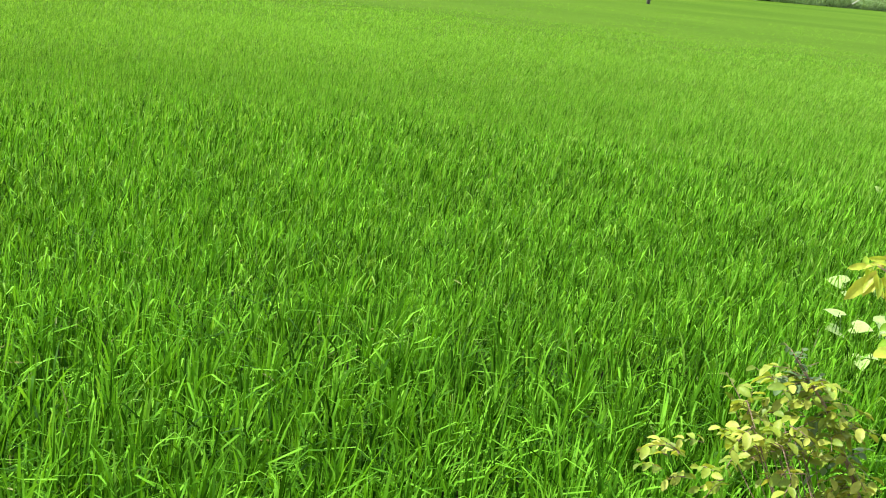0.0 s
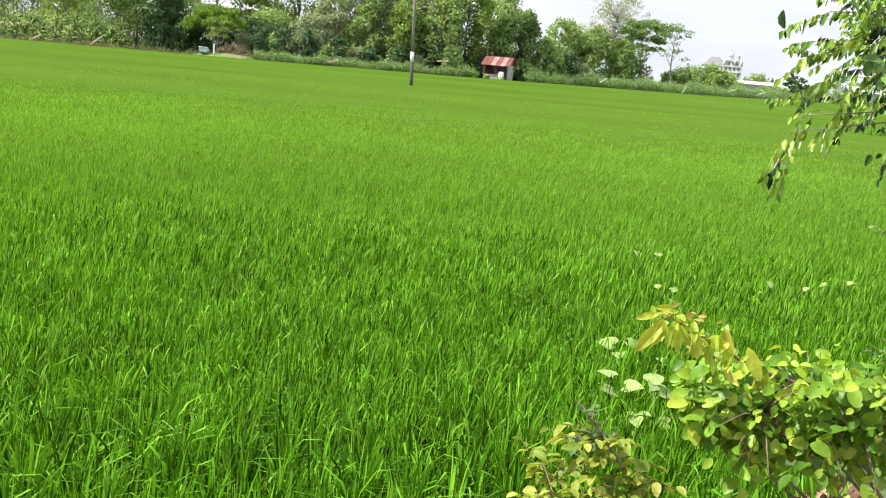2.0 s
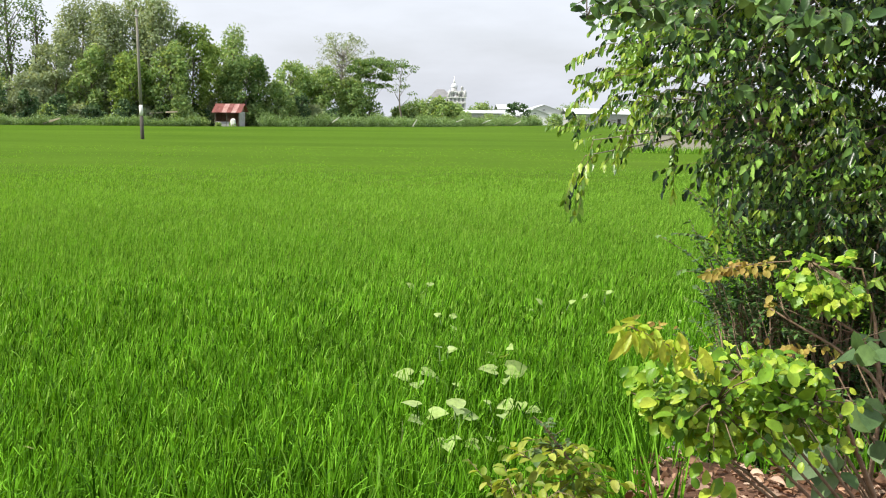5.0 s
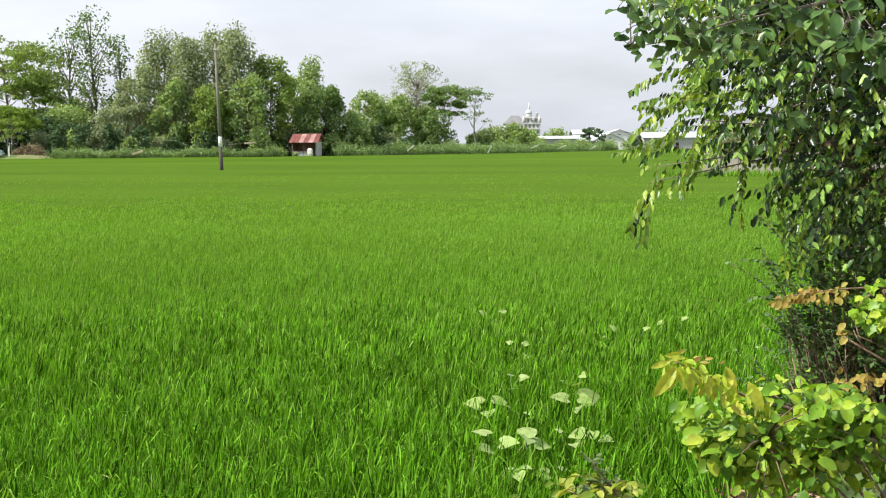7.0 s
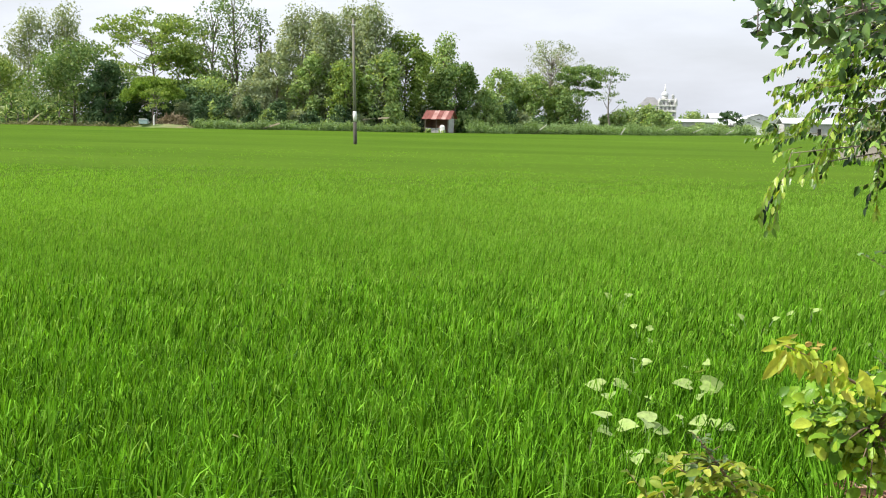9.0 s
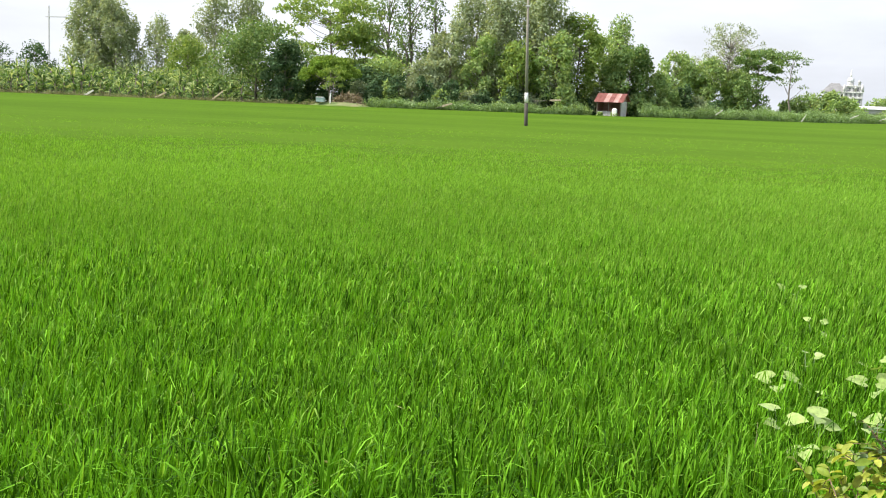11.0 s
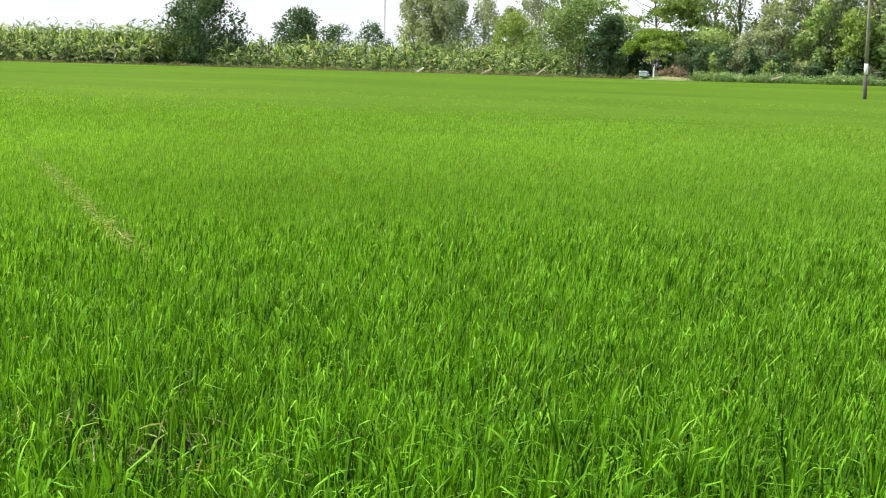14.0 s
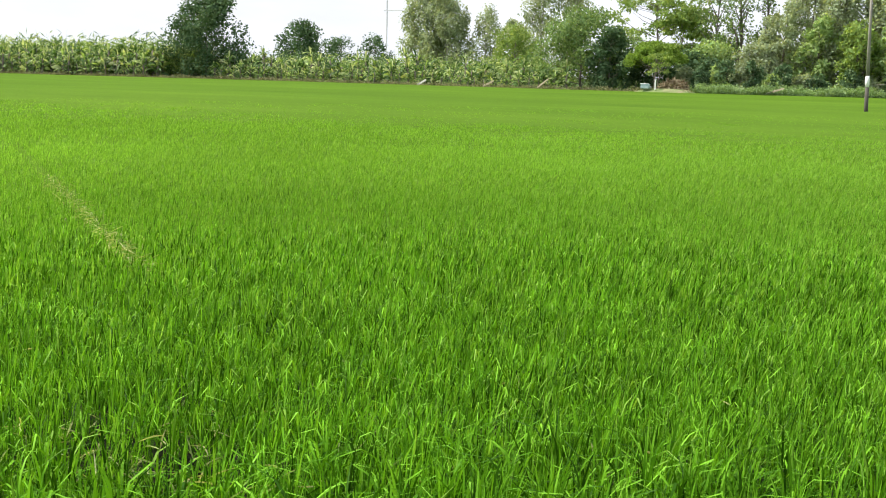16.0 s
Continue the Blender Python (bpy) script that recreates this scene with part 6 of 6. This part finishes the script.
def spike_weed():
    """A seeding weed with a reddish spike and yellow-green leaves low beside the camera."""
    x0, y0 = 0.42, 1.75
    g = gz(x0, y0)
    e = thing("seeding_weed", "straggling weed with a reddish seed spike and yellowing leaves", "weed", (x0, y0, g))
    tw, gr = Twigs(101), Twigs(102)
    o = Vector((x0, y0, g))

    def w(x, y, z):
        return Vector((x + 0.040, y, z)) - o
    stem = [w(x0, y0, g - 0.02), w(0.30, 1.68, 1.76), w(0.215, 1.65, 1.93), w(0.150, 1.63, 2.018)]
    tw.wood.add(stem, [0.006, 0.0045, 0.003, 0.0012], 6)
    rng = tw.rng
    for i in range(46):
        s = rng.uniform(0.0, 1.0)
        c = stem[1].lerp(stem[2], s) if i % 3 else stem[2].lerp(stem[3], s * 0.55)
        tgt = gr if i % 7 == 0 else tw
        tgt.twig(c, (rng.normal(-0.15, 0.7), rng.normal(-0.1, 0.6), rng.normal(0.0, 0.4)), rng.uniform(0.03, 0.09), 0.6, 6, 0.022, 0.001, 0.1, 0.8, 0.2)
    for i in range(9):
        gr.twig(stem[2].lerp(stem[3], 0.35 + 0.07 * i), (rng.normal(0, 0.4), rng.normal(0, 0.4), 0.5), 0.025, 0.3, 5, 0.010, 0.0008, 0.0)
    for i in range(60):
        side = rng.random() < 0.12
        c = w(rng.uniform(0.0, 0.09) if side else rng.uniform(0.09, 0.20), 1.64 + rng.normal(0, 0.04), (1.825 if side else 1.885) + rng.normal(0, 0.030))
        tw.twig(c, (rng.normal(-0.2, 0.6), rng.normal(-0.1, 0.6), rng.normal(0.2, 0.4)), rng.uniform(0.03, 0.07), 0.6, 6, 0.022, 0.0012, 0.0, 0.8, 0.2)
        if i % 3 == 0:
            tw.wood.add([w(x0, y0, g), w(0.5 * x0 + 0.5 * (c.x + x0) - 0.040, 1.68, 1.60), c], [0.0022, 0.0015, 0.0008], 4)
    part_data("stem", tw.wood.mesh("stem", M_TWIG), e)
    part_data("leaves", tw.leaf_mesh("leaves", LEAF_CUP, M_OLIVE, 0.75), e)
    part_data("grey_leaves", gr.leaf_mesh("grey_leaves", LEAF_OVAL, M_GREY), e, "small grey-green leaves")
    part_data("side_shoot", gr.wood.mesh("side_shoot", M_TWIG), e)


spike_weed()


# ---- pale broad-leaved weeds among the rice ----
def pale_weed(x, y, n, size, seed, spread=0.25, zmax=0.51):
    size *= 0.56
    e = thing("pale_weed", "pale broad-leaved weed standing among the rice", "weed", (x, y, gz(x, y)), "pale weeds in the rice")
    rng = np.random.default_rng(seed)
    tb = Tubes()
    p, a, nr, sc = [], [], [], []
    for i in range(n):
        g = 2.4 * i + rng.normal(0, 0.4)
        r = 0.8 * spread * math.sqrt((i + 0.4) / n)
        q = Vector((r * math.cos(g), r * math.sin(g) * 1.6, zmax * rng.uniform(0.86, 1.06)))
        tb.add([(0, 0, -0.02), q * 0.5 + Vector((0, 0, 0.1)), q], [0.006, 0.005, 0.003], 5)
        p.append(tuple(q))
        a.append((math.cos(g) + rng.normal(0, 0.3), math.sin(g) - 0.3, rng.normal(0, 0.35)))
        nr.append((rng.normal(0, 0.4), -0.5 + rng.normal(0, 0.4), 1.0))
        sc.append(size * rng.uniform(0.7, 1.25))
    part_data("stalk", tb.mesh("stalk", M_WEED), e)
    s = np.array(sc)
    part_data("leaves", scatter("leaves", LEAF_HEART, M_PALE, frames_from(np.array(a), np.array(nr)), np.array(p), s), e)


for k, (wx, wy, wn, ws, wr, wz) in enumerate(((0.29, 8.31, 3, 0.22, 0.12, 0.54), (0.53, 8.3, 3, 0.12, 0.14, 0.52), (0.52, 7.18, 4, 0.25, 0.13, 0.56), (0.29, 7.25, 3, 0.20, 0.12, 0.53),
                                              (0.38, 6.75, 3, 0.17, 0.12, 0.50), (0.65, 6.85, 2, 0.16, 0.08, 0.50), (0.93, 8.25, 4, 0.26, 0.13, 0.58), (1.05, 9.2, 3, 0.15, 0.15, 0.54),
                                              (1.03, 8.1, 2, 0.12, 0.12, 0.52), (0.97, 7.47, 3, 0.19, 0.13, 0.55), (0.80, 7.40, 3, 0.11, 0.14, 0.50), (0.53, 9.1, 3, 0.13, 0.16, 0.52),
                                              (0.67, 10.6, 4, 0.13, 0.20, 0.54), (0.52, 12.65, 4, 0.15, 0.24, 0.55), (1.85, 11.5, 5, 0.12, 0.30, 0.54), (2.55, 12.5, 3, 0.14, 0.25, 0.56),
                                              (2.93, 10.4, 5, 0.10, 0.30, 0.54), (3.5, 11.9, 4, 0.11, 0.25, 0.56))):
    pale_weed(wx + 0.025, wy, wn, ws, 1 + k, wr, wz)

# ---- lodged straw along the thin line, broken blades near the bank ----
rng_s = np.random.default_rng(44)
n = 600
sy = np.where(rng_s.random(n) < 0.5, rng_s.uniform(10.1, 13.6, n), rng_s.uniform(8.0, 9.6, n))
sx = -9.65 - (sy - 8.68) * 1.47 + rng_s.normal(0, 0.15, n)
n = len(sx)
fr = frames_from(unit(n, rng_s) * np.array([1, 1, 0.35]), unit(n, rng_s) + np.array([0, 0, 1.2]))
straw = new("lodged_straw", scatter("lodged_straw", LEAF_LONG, M_STRAW, fr, np.stack([sx, sy, rng_s.uniform(0.30, 0.50, n)], axis=1),
                                    np.stack([rng_s.uniform(0.10, 0.26, n), np.full(n, 0.030), np.full(n, 0.1)], axis=1)))
tagged(straw, "pale lodged straw along a thin line in the rice", "straw", kind="stuff")
n = 900
sy = rng_s.uniform(2.2, 7.0, n)
sx = rng_s.uniform(-9.0, 1.2, n)
ok = in_crop(sx, sy)
sx, sy = np.concatenate([sx[ok], rng_s.normal(-4.5, 0.7, 260)]), np.concatenate([sy[ok], rng_s.normal(4.05, 0.35, 260)])
n = len(sx)
fr = frames_from(unit(n, rng_s) * np.array([1, 1, 0.5]), unit(n, rng_s) + np.array([0, 0, 0.8]))
dead = new("withered_blades", scatter("withered_blades", LEAF_LONG, M_STRAW, fr, np.stack([sx, sy, rng_s.uniform(0.15, 0.46, n)], axis=1),
                                      np.stack([rng_s.uniform(0.08, 0.2, n), np.full(n, 0.03), np.full(n, 0.16)], axis=1)))
tagged(dead, "withered pale blades low in the rice near the bank", "rice", kind="stuff")

# ---- leaf litter and grass on the bank ----
n = 8500
lx = 0.70 + np.abs(rng_s.normal(0.9, 1.5, n))
ly = rng_s.normal(2.7, 1.5, n)
ok = ly < bank_edge(lx) + 0.25
lx, ly = lx[ok], ly[ok]
n = len(lx)
lz = ground_height(lx, ly) + rng_s.uniform(0.005, 0.025, n)
fr = frames_from(unit(n, rng_s) * np.array([1, 1, 0.15]), unit(n, rng_s) * 0.8 + np.array([0, 0, 1.0]))
sz_l = rng_s.uniform(0.020, 0.065, n) * np.where(rng_s.random(n) < 0.06, 1.8, 1.0)
litter = new("leaf_litter", scatter("leaf_litter", LEAF_OVAL, M_LITTER, fr, np.stack([lx, ly, lz], axis=1),
                                    np.stack([sz_l, sz_l * rng_s.uniform(0.45, 0.95, n), sz_l * rng_s.uniform(1.0, 3.5, n)], axis=1)))
tagged(litter, "brown and pale dry leaf litter covering the bank", "leaf litter", kind="stuff")
n = 2600
qx = rng_s.uniform(0.4, 3.4, n)
qy = bank_edge(qx) + rng_s.normal(0.35, 0.22, n)
band = ((qx > 0.75) & (qx < 1.15) & (rng_s.random(n) < 0.9)) | (rng_s.random(n) < 0.55)
qx, qy = qx[band], qy[band]
n = len(qx)
up = np.stack([rng_s.normal(0, 0.35, n), rng_s.normal(0, 0.35, n), np.ones(n)], axis=1)
grass = new("bank_grass", scatter("bank_grass", LEAF_LONG, M_RICE, frames_from(up, unit(n, rng_s)), np.stack([qx, qy, ground_height(qx, qy)], axis=1),
                                  np.stack([rng_s.uniform(0.15, 0.4, n), np.full(n, 0.035), np.full(n, 0.1)], axis=1)))
tagged(grass, "green grass fringe on the slope of the bank", "grass", kind="stuff")


# ---- leaves and fine twigs that nobody could count ----
UNCOUNTED = {"leaves", "outer_leaves", "bough_leaves", "young_leaves", "withered_leaves", "grey_leaves",
             "branchwork", "outer_wood", "withered_shoot", "side_shoot", "crown"}
for ob in list(scene.objects):
    if ob.parent is not None and ob.name.split(".")[0] in UNCOUNTED:
        tagged(ob, kind="stuff")
